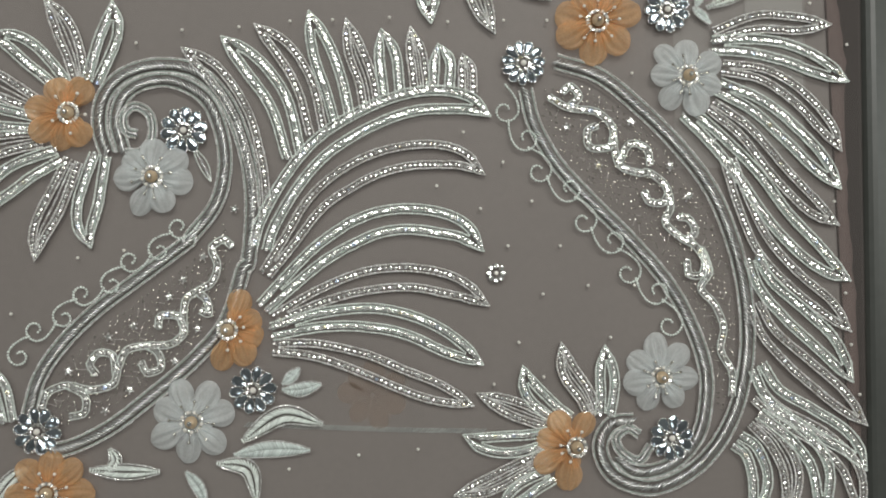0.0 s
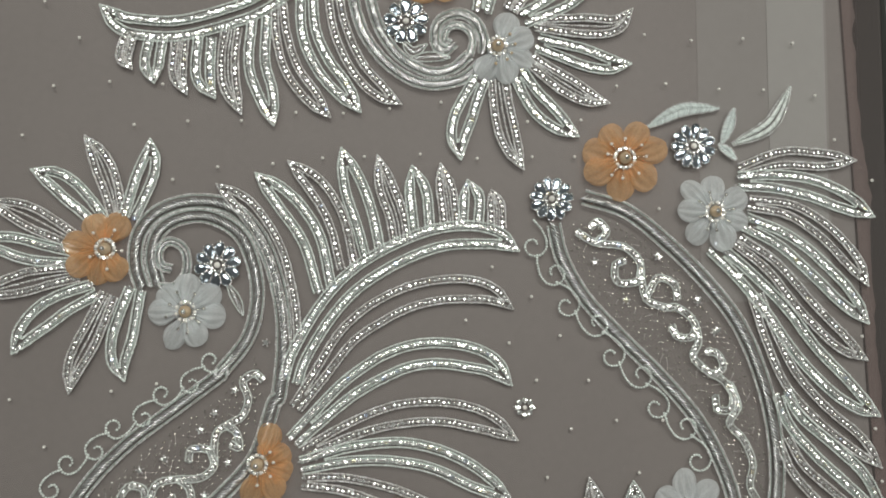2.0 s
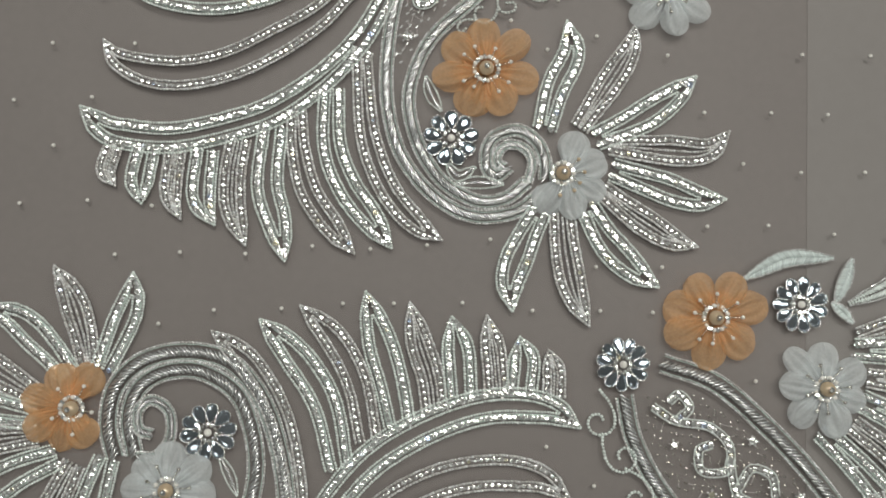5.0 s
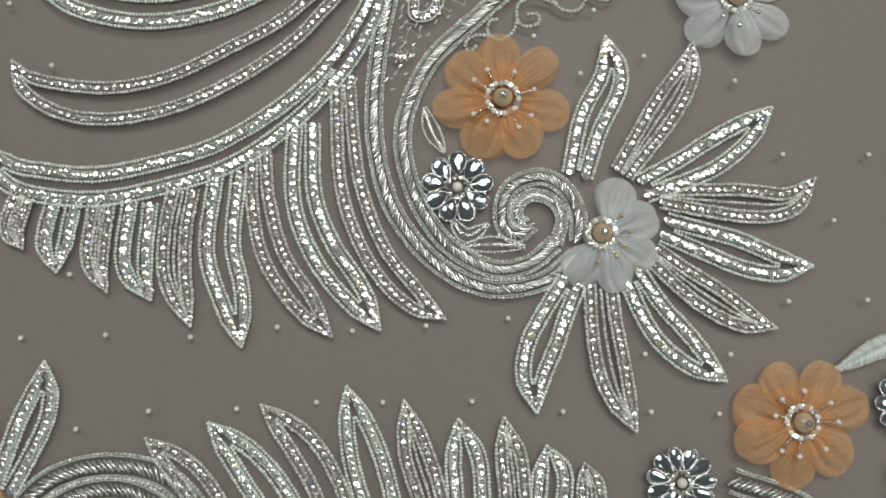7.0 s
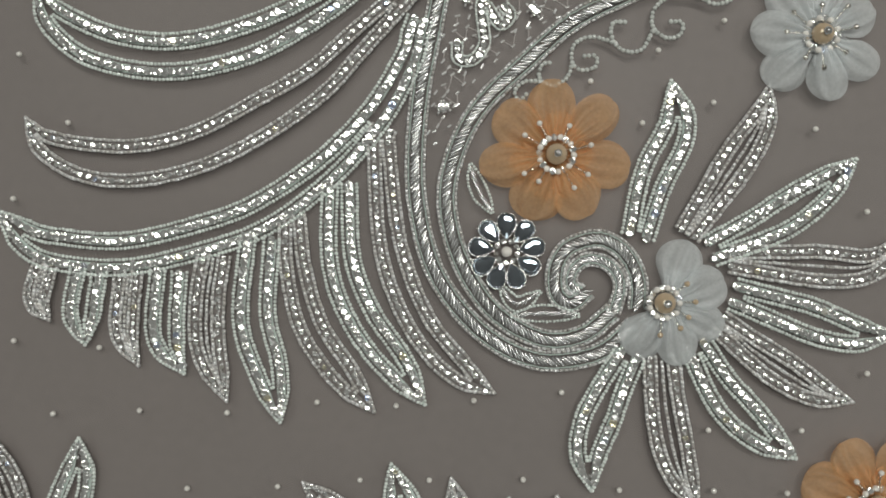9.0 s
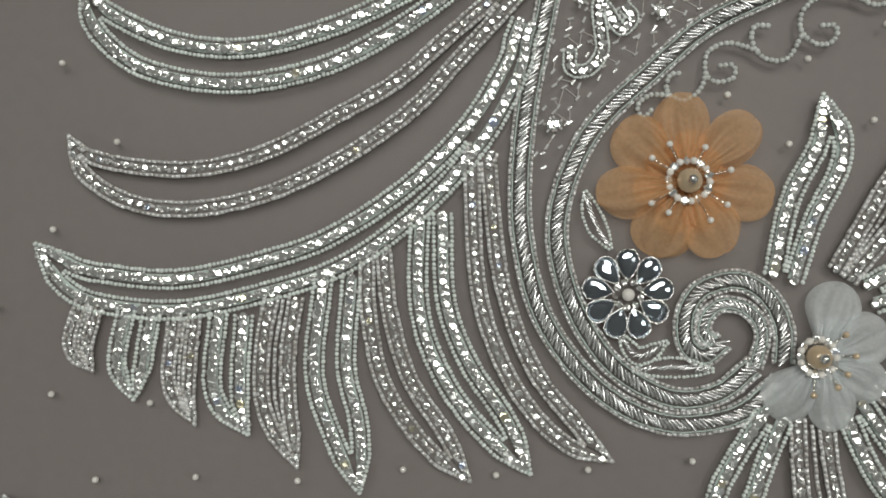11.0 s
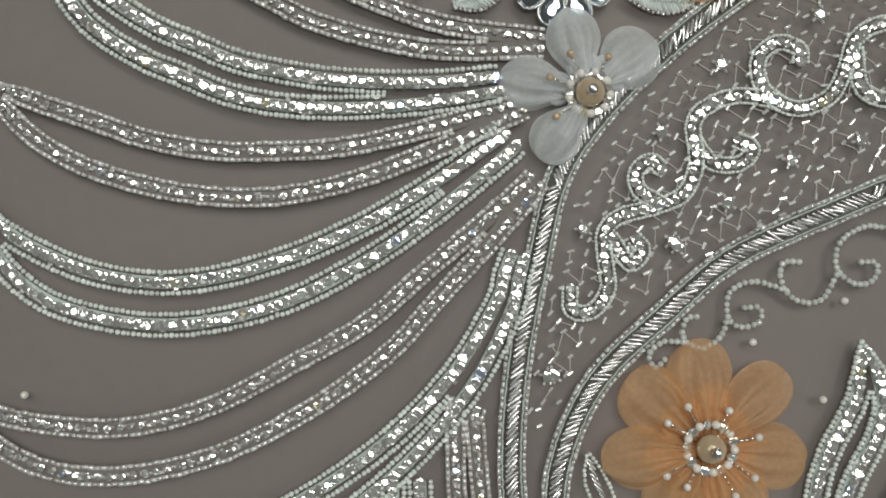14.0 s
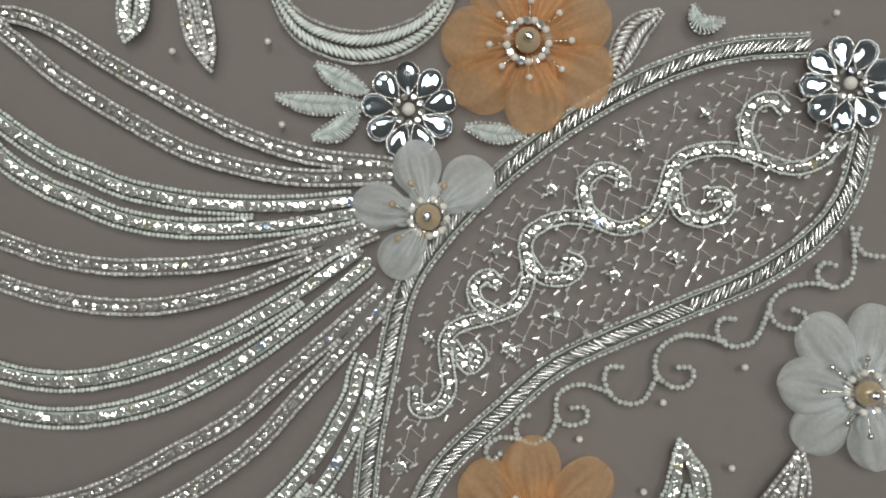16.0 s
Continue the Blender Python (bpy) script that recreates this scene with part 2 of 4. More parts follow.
def ribbon(name, line, width, high, mat, root, ends=True):
    """A low strip under the beads, rounded across: padded thread, or dark where gap shade is put in. width: number or
    one for each point.
    """
    n = len(line)
    w = np.broadcast_to(np.array(width, float), (n,)) / 2
    nor = sides(line)
    cross = [(-1, 0.0), (-0.75, 0.7), (0, 1.0), (0.75, 0.7), (1, 0.0)]
    o = where(root)
    v = [((p + nor[i] * w[i] * a)[0] - o[0], (p + nor[i] * w[i] * a)[1] - o[1], high * b - 0.05 - o[2]) for i, p in enumerate(line) for a, b in cross]
    f = [(5 * i + j, 5 * i + 5 + j, 5 * i + 6 + j, 5 * i + j + 1) for i in range(n - 1) for j in range(4)]
    me = bpy.data.meshes.new(name)
    me.from_pydata([tuple(c * 0.001 for c in p) for p in v], [], f)
    for q in me.polygons:
        q.use_smooth = True
    me.materials.append(mat)
    return under(name, me, root)


DASH_MESH = mesh_of("bugle", TUBE, TUBE[0][None] * 1.0, MAT_DASH, (0, 0, 0), False)
BUGLE_MESH = mesh_of("bugle", TUBE, TUBE[0][None] * 1.0, MAT_BUGLE, (0, 0, 0), True)


def bugles_part(at, turn, long, thick, root, single, tilt, mesh, mat):
    """Bugle beads: pieces of their own where the camera comes close, else joined."""
    n = len(at)
    near = min(n, 300) if single else 0
    o = where(root)
    for q, a, ln in zip(at[:near], turn[:near], long[:near]):
        ob = new("bugle", mesh)
        ob.parent = root
        ob.location = Vector((q[0] - o[0], q[1] - o[1], q[2] - o[2])) * 0.001
        ob.rotation_euler = (RNG.uniform(0, 6.28), RNG.normal(0, tilt), a)
        ob.scale = (ln, thick, thick)
    if n > near:
        size = np.c_[long, np.full(n, thick), np.full(n, thick)][near:]
        rows_part("bugle_trim", TUBE, placed(TUBE, at[near:], turn[near:], size, tilt), mat, root, True, "silver-lined bugle beads")


GEM_MESH = mesh_of("crystal", GEM, GEM[0][None] * 1.0, MAT_CRYSTAL, (0, 0, 0), False)


def crystals_part(lines, gap, radius, root, tilt=0.2, low=1.0):
    """Crystals along lines, each a piece of its own."""
    o = where(root)
    for l in lines:
        p = even(l, gap)
        for q in p:
            ob = new("crystal", GEM_MESH)
            ob.parent = root
            s = radius * RNG.uniform(0.82, 1.15)
            ob.location = Vector((q[0] + RNG.normal(0, 0.12) - o[0], q[1] + RNG.normal(0, 0.12) - o[1], low - o[2])) * 0.001
            ob.rotation_euler = (RNG.normal(0, tilt), RNG.normal(0, tilt), RNG.uniform(0, 6.28))
            ob.scale = (s, s, s * 0.8)


# ---------------------------------------------------------------- kinds of embroidery
LEAF_LABEL = {"W": "curved leaf edged in white seed beads with crystal rows", "S": "slender curved leaf of silver cut beads and small crystals"}


def leaf(kind, sep, base_sep, points, motif):
    """A leaf of two beaded strips that part at the base and meet at the tip (first point)."""
    line = smooth_line(points)
    d = run(line)
    total = d[-1]
    tip = min(0.5 * total, 3.0 * sep)
    h = sep / 2 * np.sin(np.pi / 2 * np.clip(d / tip, 0, 1)) ** 0.95
    s = d / total
    h *= np.where(s > 0.55, 1 + (base_sep / sep - 1) * (s - 0.55) / 0.45, 1)
    nor = sides(line)
    wide = min(2.4 if kind == "W" else 1.85, sep * (0.31 if kind == "W" else 0.28))
    grip = np.clip(d / min(9.0, 0.3 * total), 0.04, 1) ** 0.85
    root = thing("beaded_leaf", points[-1], LEAF_LABEL[kind], "leaf motif", motif + " motif leaves")
    outline, core, padding = [], [], []
    for side in (-1, 1):
        mid = line + nor * (side * h)[:, None]
        outline.append(line + nor * (side * (h + wide * grip))[:, None])
        inner = h - wide * grip
        keep = inner > 0.35
        if keep.sum() > 6:
            outline.append((line + nor * (side * inner)[:, None])[keep])
        keep = d > 2.2
        core.append(mid[keep])
        padding.append((mid, 2 * wide * np.clip(grip, 0.25, 1)))
    if kind == "W":
        for mid, w in padding:
            keep = np.linspace(0, len(mid) - 1, max(6, int(total / 1.4))).astype(int)
            ribbon("thread_or_shade_strip", mid[keep], 1.15 * wide * np.clip(grip[keep], 0.2, 1), 0.4, MAT_THREAD, root)
        rows_part("bead_outline", BEAD, [bead_row(l, 1.2, (0.67, 0.66, 0.64), 0.72) for l in outline], MAT_PEARL, root, True, "white seed beads")
        crystals_part(core, 2.0, 1.30 if motif == "upper" else 1.12, root, 0.14, 0.95)
        rows_part("bead_filler", TUBE, [bead_row(l + RNG.normal(0, 0.1, 2), 0.62, (0.46, 0.38, 0.38), 0.75, TUBE, 0.4, 0.62) for l in core], MAT_SILVER, root, False)
    else:
        if total < 60 and sep / 2 - wide > 0.8:
            outline.append(line[(d > 3) & (d < 0.97 * total)])
        # Strips darken the gaps in the rows, as shade under the beads would.
        for mid, w in padding:
            keep = np.linspace(0, len(mid) - 1, max(6, int(total / 1.4))).astype(int)
            ribbon("thread_or_shade_strip", mid[keep], 2.1 * wide * np.clip(grip[keep], 0.15, 1), 0.25, MAT_ROW_SHADE, root)
        rows_part("bead_outline", TUBE, [bead_row(l, 1.45, (0.64, 0.53, 0.50), 0.5, TUBE, 0.12, 0.06) for l in outline], MAT_TUBE, root, True, "short silver tube beads")
        crystals_part(core, 2.6, 0.88, root, 0.14, 0.75)
        rows_part("bead_filler", TUBE, [bead_row(l, 0.75, (0.42, 0.34, 0.34), 0.5, TUBE, 0.35, 0.45) for l in core], MAT_SILVER, root, False)
    return root


def swell(line, width):
    d = run(line) / run(line)[-1]
    return width / 2 * np.sin(np.pi * np.clip(d, 0.02, 0.98)) ** 0.7


def satin_leaf(width, points):
    """A small leaf of laid satin thread with a corded bead edge."""
    line = smooth_line(points)
    root = thing("satin_leaf", points[-1], "small leaf of white satin stitch edged with silver beads", "leaf motif", "satin leaves")
    h, nor, a = swell(line, width), sides(line), angles(line)
    p = even(line, 0.6)
    n = len(p)
    hh = np.interp(np.linspace(0, 1, n), np.linspace(0, 1, len(h)), h)
    stitches = []
    for side in (-1, 1):
        c = p + sides(p) * (side * hh / 2)[:, None]
        at = np.c_[c, np.full(n, 0.5)]
        size = np.c_[hh / 2 * 1.1 + 0.05, np.full(n, 0.29), np.full(n, 0.36)]
        stitches.append(placed(TUBE, at, angles(p) + side * (math.pi / 2 - 0.45), size, 0.05))
    rows_part("stitching", TUBE, stitches, MAT_SATIN, root, True, "white satin thread")
    edge = [line + nor * (h + 0.35)[:, None], line - nor * (h + 0.35)[:, None]]
    rows_part("bead_edging", BEAD, [bead_row(l, 1.15, (0.56, 0.46, 0.46), 0.6) for l in edge], MAT_SILVER, root, True)


def open_leaf(width, points):
    """A small leaf with a seed bead edge and a few bugles laid inside."""
    line = smooth_line(points)
    root = thing("small_leaf", points[-1], "small open leaf edged in white beads with bugles inside", "leaf motif", "small open leaves")
    h, nor = swell(line, width), sides(line)
    edge = [line + nor * h[:, None], line - nor * h[:, None]]
    rows_part("bead_edging", BEAD, [bead_row(l, 1.1, (0.58, 0.52, 0.52), 0.6) for l in edge], MAT_PEARL, root, True)
    p = even(line, 1.3)[1:-1]
    n = len(p)
    at = np.c_[p, np.full(n, 0.5)]
    bugles_part(at, angles(p) + 0.5 + RNG.normal(0, 0.15, n), np.full(n, width * 0.24), 0.34, root, True, 0.12, BUGLE_MESH, MAT_BUGLE)


def braid_leaf(width, points, mat=MAT_PEARL, label="curved leaf of slanting pearly bugle beads in herringbone rows"):
    """A leaf filled with slanting pearly bugles on both sides of its rib."""
    line = smooth_line(points)
    root = thing("braided_leaf", points[-1], label, "leaf motif", "braided leaves")
    h, nor = swell(line, width), sides(line)
    p = even(line, 1.35)
    n = len(p)
    hh = np.interp(np.linspace(0, 1, n), np.linspace(0, 1, len(h)), h)
    laid = []
    for side in (-1, 1):
        at = np.c_[p + sides(p) * (side * hh / 2)[:, None], np.full(n, 0.7)]
        laid.append(placed(BEAD, at, angles(p) + side * 0.75, np.c_[hh * 0.62 + 0.2, np.full(n, 0.62), np.full(n, 0.6)], 0.08))
    rows_part("bugle_trim", BEAD, laid, mat, root, True, "slanting bugle beads")
    edge = [line + nor * (h + 0.5)[:, None], line - nor * (h + 0.5)[:, None]]
    rows_part("bead_edging", TUBE, [bead_row(l, 1.1, (0.46, 0.4, 0.4), 0.5, TUBE, 0.15) for l in edge], MAT_SILVER, root, False)


def band(width, points):
    """A border of slanting bugles between two rows of beads."""
    line = smooth_line(points)
    nor = sides(line)
    root = thing("bugle_border", points[0], "border of slanting silver bugle beads between bead rows", "border", "bugle borders")
    half = width / 2
    # Dark strip along the middle: shade between the bugles, put into colour.
    ribbon("thread_or_shade_strip", even(line, 1.5), max(2.4, width * 0.5), 0.3, MAT_GAP_SHADE, root)
    edge = [line + nor * half, line - nor * half]
    rows_part("bead_edging", TUBE, [bead_row(l, 1.5, (0.63, 0.44, 0.44), 0.55, TUBE, 0.10, 0.05) for l in edge], MAT_TUBE, root, True, "short silver tube beads")
    cords = [line + nor * (half - 0.75), line - nor * (half - 0.75)]
    rows_part("edge_cord", BEAD, [bead_row(l, 0.8, (0.6, 0.26, 0.3), 0.5, BEAD) for l in cords], MAT_THREAD, root, True, "pale twisted cord")
    p = even(line, 1.22 if width < 7 else 1.75)[::-1]
    n = len(p)
    at = np.c_[p, np.full(n, 0.75)]
    long = min(2.5, max(0.8, half * 0.66))
    lean = np.where(p[:, 1] > 285, 0.75, -0.75) if points[-1][0] < 60 else np.full(n, 0.75)
    bugles_part(at, angles(p) + lean + RNG.normal(0, 0.09, n), np.full(n, long), 0.40 if width < 7 else 0.55, root, points[0][1] > 230 or points[-1][1] > 180, 0.16, BUGLE_MESH, MAT_BUGLE)


def crystal_scroll(points):
    """A curling line of crystals between two fine cords."""
    line = smooth_line(points)
    nor = sides(line)
    root = thing("crystal_scroll", points[0], "curling scroll of crystals between fine pale cords", "scroll", "crystal scrolls")
    rows_part("edge_cord", BEAD, [bead_row(line + nor * k, 0.9, (0.55, 0.42, 0.42), 0.5) for k in (-1.65, 1.65)], MAT_PEARL, root, True)
    near = points[0][1] > 230
    crystals_part([line], 1.95 if near else 2.3, 1.15 if near else 1.25, root, 0.14, 0.7)


def pearl_scroll(points):
    line = smooth_line(points)
    root = thing("pearl_scroll", points[0], "curling scroll of small white pearl beads", "scroll", "pearl scrolls")
    if points[0][1] < 200:
        rows_part("pearl_trim", BEAD, [bead_row(line, 1.45, (0.78, 0.78, 0.74), 0.65)], MAT_PEARL, root, True, "white pearl beads")
        return
    o = where(root)
    for q in even(line, 1.38):
        ob = new("pearl", SEED_MESH)
        ob.parent = root
        ob.location = Vector((q[0] + RNG.normal(0, 0.06) - o[0], q[1] + RNG.normal(0, 0.06) - o[1], 0.62)) * 0.001
        k = RNG.uniform(0.93, 1.07)
        ob.rotation_euler, ob.scale = (RNG.uniform(0, 3), RNG.uniform(0, 3), 0), (k, k, k)


def pearl_vine(count, points):
    """A row of curls that follow a guide line, one after another."""
    line = smooth_line(points)
    n = len(line)
    nor, d = sides(line), ways(line)
    step = run(line)[-1] / count
    for k in range(count):
        i = int((k + 0.5) * n / count)
        c = line[min(i, n - 1)]
        side = 1 if k % 2 else -1
        t, q = d[min(i, n - 1)], nor[min(i, n - 1)] * side
        r = step * 0.42
        pts = [tuple(c - t * step * 0.62 + q * (-0.25 * r)), tuple(c - t * step * 0.30 - q * 0.55 * r)]
        for a in np.linspace(-1.7, 4.6, 11):
            rr = r * (1 - 0.115 * (a + 1.7))
            pts.append(tuple(c + t * (math.cos(a) * rr + 0.2 * r) + q * (math.sin(a) * rr + 0.35 * r)))
        pearl_scroll(pts)


def scattered_pearls(points):
    for x, y in points:
        pearl = new("pearl", PEARL_MESH)
        pearl.location = (x * 0.001, y * 0.001, 0.00075)
        pearl.rotation_euler = (RNG.uniform(0, 1), 0, RNG.uniform(0, 6))
        tagged(pearl, "tiny white pearl sewn onto the sheer tulle", "pearl", "scattered pearls")


def inside(p, poly):
    hit = False
    for (x1, y1), (x2, y2) in zip(poly, poly[1:] + poly[:1]):
        if (y1 > p[1]) != (y2 > p[1]) and p[0] < (x2 - x1) * (p[1] - y1) / (y2 - y1) + x1:
            hit = not hit
    return hit


def filling(poly, slant, name_at, avoid):
    """Short bugles at the turns of a zigzag thread, row by row over the inside of a paisley."""
    step, swing, pitch = 2.3, 1.35, 4.4
    mid = np.mean(np.array(poly), axis=0)
    reach = max(math.hypot(*(np.array(q) - mid)) for q in poly)
    ca, sa = math.cos(slant), math.sin(slant)
    at, turn, threads = [], [], []
    close = min(p[1] for p in poly) > 200
    v = -reach
    while v < reach:
        u, k, last = -reach + RNG.uniform(0, step), 0, None
        while u < reach:
            w = v + (swing if k % 2 else -swing) + RNG.normal(0, 0.55)
            uu = u + RNG.normal(0, 0.5)
            q = (mid[0] + uu * ca - w * sa, mid[1] + uu * sa + w * ca)
            if inside(q, poly) and all(math.hypot(q[0] - a[0], q[1] - a[1]) > 2.4 for a in avoid):
                if last and RNG.uniform() < (0.66 if close else 0.15):
                    threads.append((*last, *q))
                at.append((*q, 0.38))
                turn.append(slant + 0.25 + RNG.normal(0, 0.30))
                last = q
            else:
                last = None
            u += step
            k += 1
        v += pitch
    root = thing("paisley_filling", poly[name_at], "zigzag filling of short silver bugles inside the paisley", "bead filling", "paisley fillings")
    n = len(at)
    bugles_part(np.array(at), np.array(turn), RNG.uniform(0.62, 0.9, n), 0.36, root, close, 0.10, DASH_MESH, MAT_DASH if close else MAT_STAMEN)
    th = np.array(threads)
    way = th[:, 2:] - th[:, :2]
    ln = np.hypot(*way.T)
    rows_part("link_thread", TUBE, placed(TUBE, np.c_[(th[:, :2] + th[:, 2:]) / 2, np.full(len(th), 0.14)], np.arctan2(way[:, 1], way[:, 0]), np.c_[ln / 2, np.full(len(th), 0.14), np.full(len(th), 0.10)]), MAT_LINK, root, True, "pale zigzag thread")


def rhinestones(points):
    for x, y in points:
        root = thing("rhinestone", (x, y), "single rhinestone held by tiny silver beads", "rhinestone", "loose rhinestones")
        ang = np.linspace(0, 2 * math.pi, 6)[:-1] + RNG.uniform(0, 1)
        ring = np.c_[x + 1.75 * np.cos(ang), y + 1.75 * np.sin(ang), np.full(5, 0.45)]
        rows_part("bead_ring", TUBE, placed(TUBE, ring, ang, (0.45, 0.33, 0.33), 0.2), MAT_TUBE, root, False)
        rows_part("stone", GEM, placed(GEM, np.array([[x, y, 0.9]]), RNG.uniform(0, 6, 1), (1.5, 1.5, 1.3), 0.10), MAT_CRYSTAL, root, False, kind="")


def drop_outline(length, width, count=20):
    out = []
    for k in range(count):
        a = 2 * math.pi * k / count
        out.append((length * (0.5 - 0.5 * math.cos(a)), width / 2 * math.sin(a) * math.sin(a / 2) ** 0.9 * 1.25))
    return out


def stone_flower(x, y, radius, petals, turn, label="flower of faceted mirror drops in silver settings"):
    """Mirror drops round a pearl, each in a wire setting."""
    root = thing("stone_flower", (x, y), label, "jewel flower", "stone flowers")
    for k in range(petals):
        a = turn + 2 * math.pi * k / petals
        m = Matrix.Rotation(a, 4, "Z") @ Matrix.Translation((radius * 0.30 * 0.001, 0, 0.0011)) @ Matrix.Rotation(RNG.normal(0.06, 0.06), 4, "Y") @ Matrix.Rotation(RNG.normal(0, 0.05), 4, "X")
        ln, wd = radius * 0.66, radius * 2.55 / petals * 1.55
        base = drop_outline(ln, wd, 14)
        bm = bmesh.new()
        loops = []
        for shrink, z in ((1.0, -0.5), (1.0, 0.5), (0.66, 1.0), (0.34, 1.12)):
            cx = ln * 0.6
            loops.append([bm.verts.new(m @ Vector(((cx + (px - cx) * shrink) * 0.001, py * shrink * 0.001, z * 0.001))) for px, py in base[1:]])
        for lo, hi in zip(loops, loops[1:]):
            for i in range(len(lo)):
                j = (i + 1) % len(lo)
                bm.faces.new((lo[i], lo[j], hi[j], hi[i]))
        bm.faces.new(loops[-1])
        stone = bm_part("mirror_drop", bm, MAT_MIRROR, root, "", False)
        wire = np.array([(m @ Vector((px * 0.001, py * 1.12 * 0.001, 0)))[:2] for px, py in base]) * 1000
        ring = np.vstack([wire, wire[:1]]) + (x, y)
        me = mesh_of("setting", BEAD, bead_row(ring, 0.42, (0.55, 0.30, 0.38), 1.25, BEAD, 0, 0.0), MAT_WIRE, where(root), True)
        under("setting", me, stone)
    ang = np.linspace(0, 2 * math.pi, petals + 1)[:-1] + turn + 0.3
    ring = np.c_[x + 0.27 * radius * np.cos(ang), y + 0.27 * radius * np.sin(ang), np.full(petals, 1.7)]
    rows_part("crystal_ring", GEM, placed(GEM, ring, ang, (0.95, 0.95, 0.8), 0.3), MAT_CRYSTAL, root, False)
    rows_part("centre_pearl", BALL, placed(BALL, np.array([[x, y, 2.3]]), np.zeros(1), (1.7, 1.7, 1.4)), MAT_CREAM, root, True, "white centre pearl", kind="")


def petal_mesh(bm, angle, reach, width, low, puff, rng, inset=0.07, folds=11.0):
    """A petal of doubled cloth: an under and an upper sheet that meet at a soft rim, pleated where they are gathered."""
    nu, nv = 14, 18
    ca, sa = math.cos(angle), math.sin(angle)
    lean, ripple, notch = rng.uniform(-0.28, 0.28), rng.uniform(0.02, 0.06), rng.uniform(0.0, 0.09)
    for sheet in (0, 1):
        phase, grid = rng.uniform(0, 6), []
        for i in range(nu + 1):
            u = 1 - (1 - i / nu) ** 1.8
            k = min(1, u / 0.62)
            w = width / 2 * (0.17 + 0.83 * k * k * (3 - 2 * k))
            if u > 0.62:
                w *= math.sqrt(max(0.0009, 1 - ((u - 0.62) / 0.38) ** 2.2))
            row = []
            for j in range(nv + 1):
                v = 2 * j / nv - 1
                r = reach * (inset + (1 - inset) * u) * (1 + u * min(1, 2.4 * w / width) * (ripple * math.sin(v * 4 + lean * 30) - notch * math.exp(-(v * 4) ** 2)))
                dome = max(0.0, math.sin(math.pi * min(1, 0.10 + u * 0.90))) ** 0.7 * max(0.0, 1 - v * v) ** 0.6
                pleat = math.sin(v * folds + phase) * (1 - u) ** 0.85 + 0.35 * math.sin(v * folds * 0.45 + phase * 2 + u * 3) * u * (1 - u) * 2.5
                z = low + puff * dome * (0.35 + 0.65 * sheet) + 1.5 * pleat * (0.35 + 0.65 * sheet) * (0.25 + min(1, u * 3)) + sheet * 0.08
                px, py = r, w * (v + lean * u * (1 - v * v)) * (1 - 0.02 * sheet)
                row.append(bm.verts.new((0.001 * (px * ca - py * sa), 0.001 * (px * sa + py * ca), 0.001 * max(0.3 + 0.1 * sheet, z))))
            grid.append(row)
        for i in range(nu):
            for j in range(nv):
                bm.faces.new((grid[i][j], grid[i + 1][j], grid[i + 1][j + 1], grid[i][j + 1]))


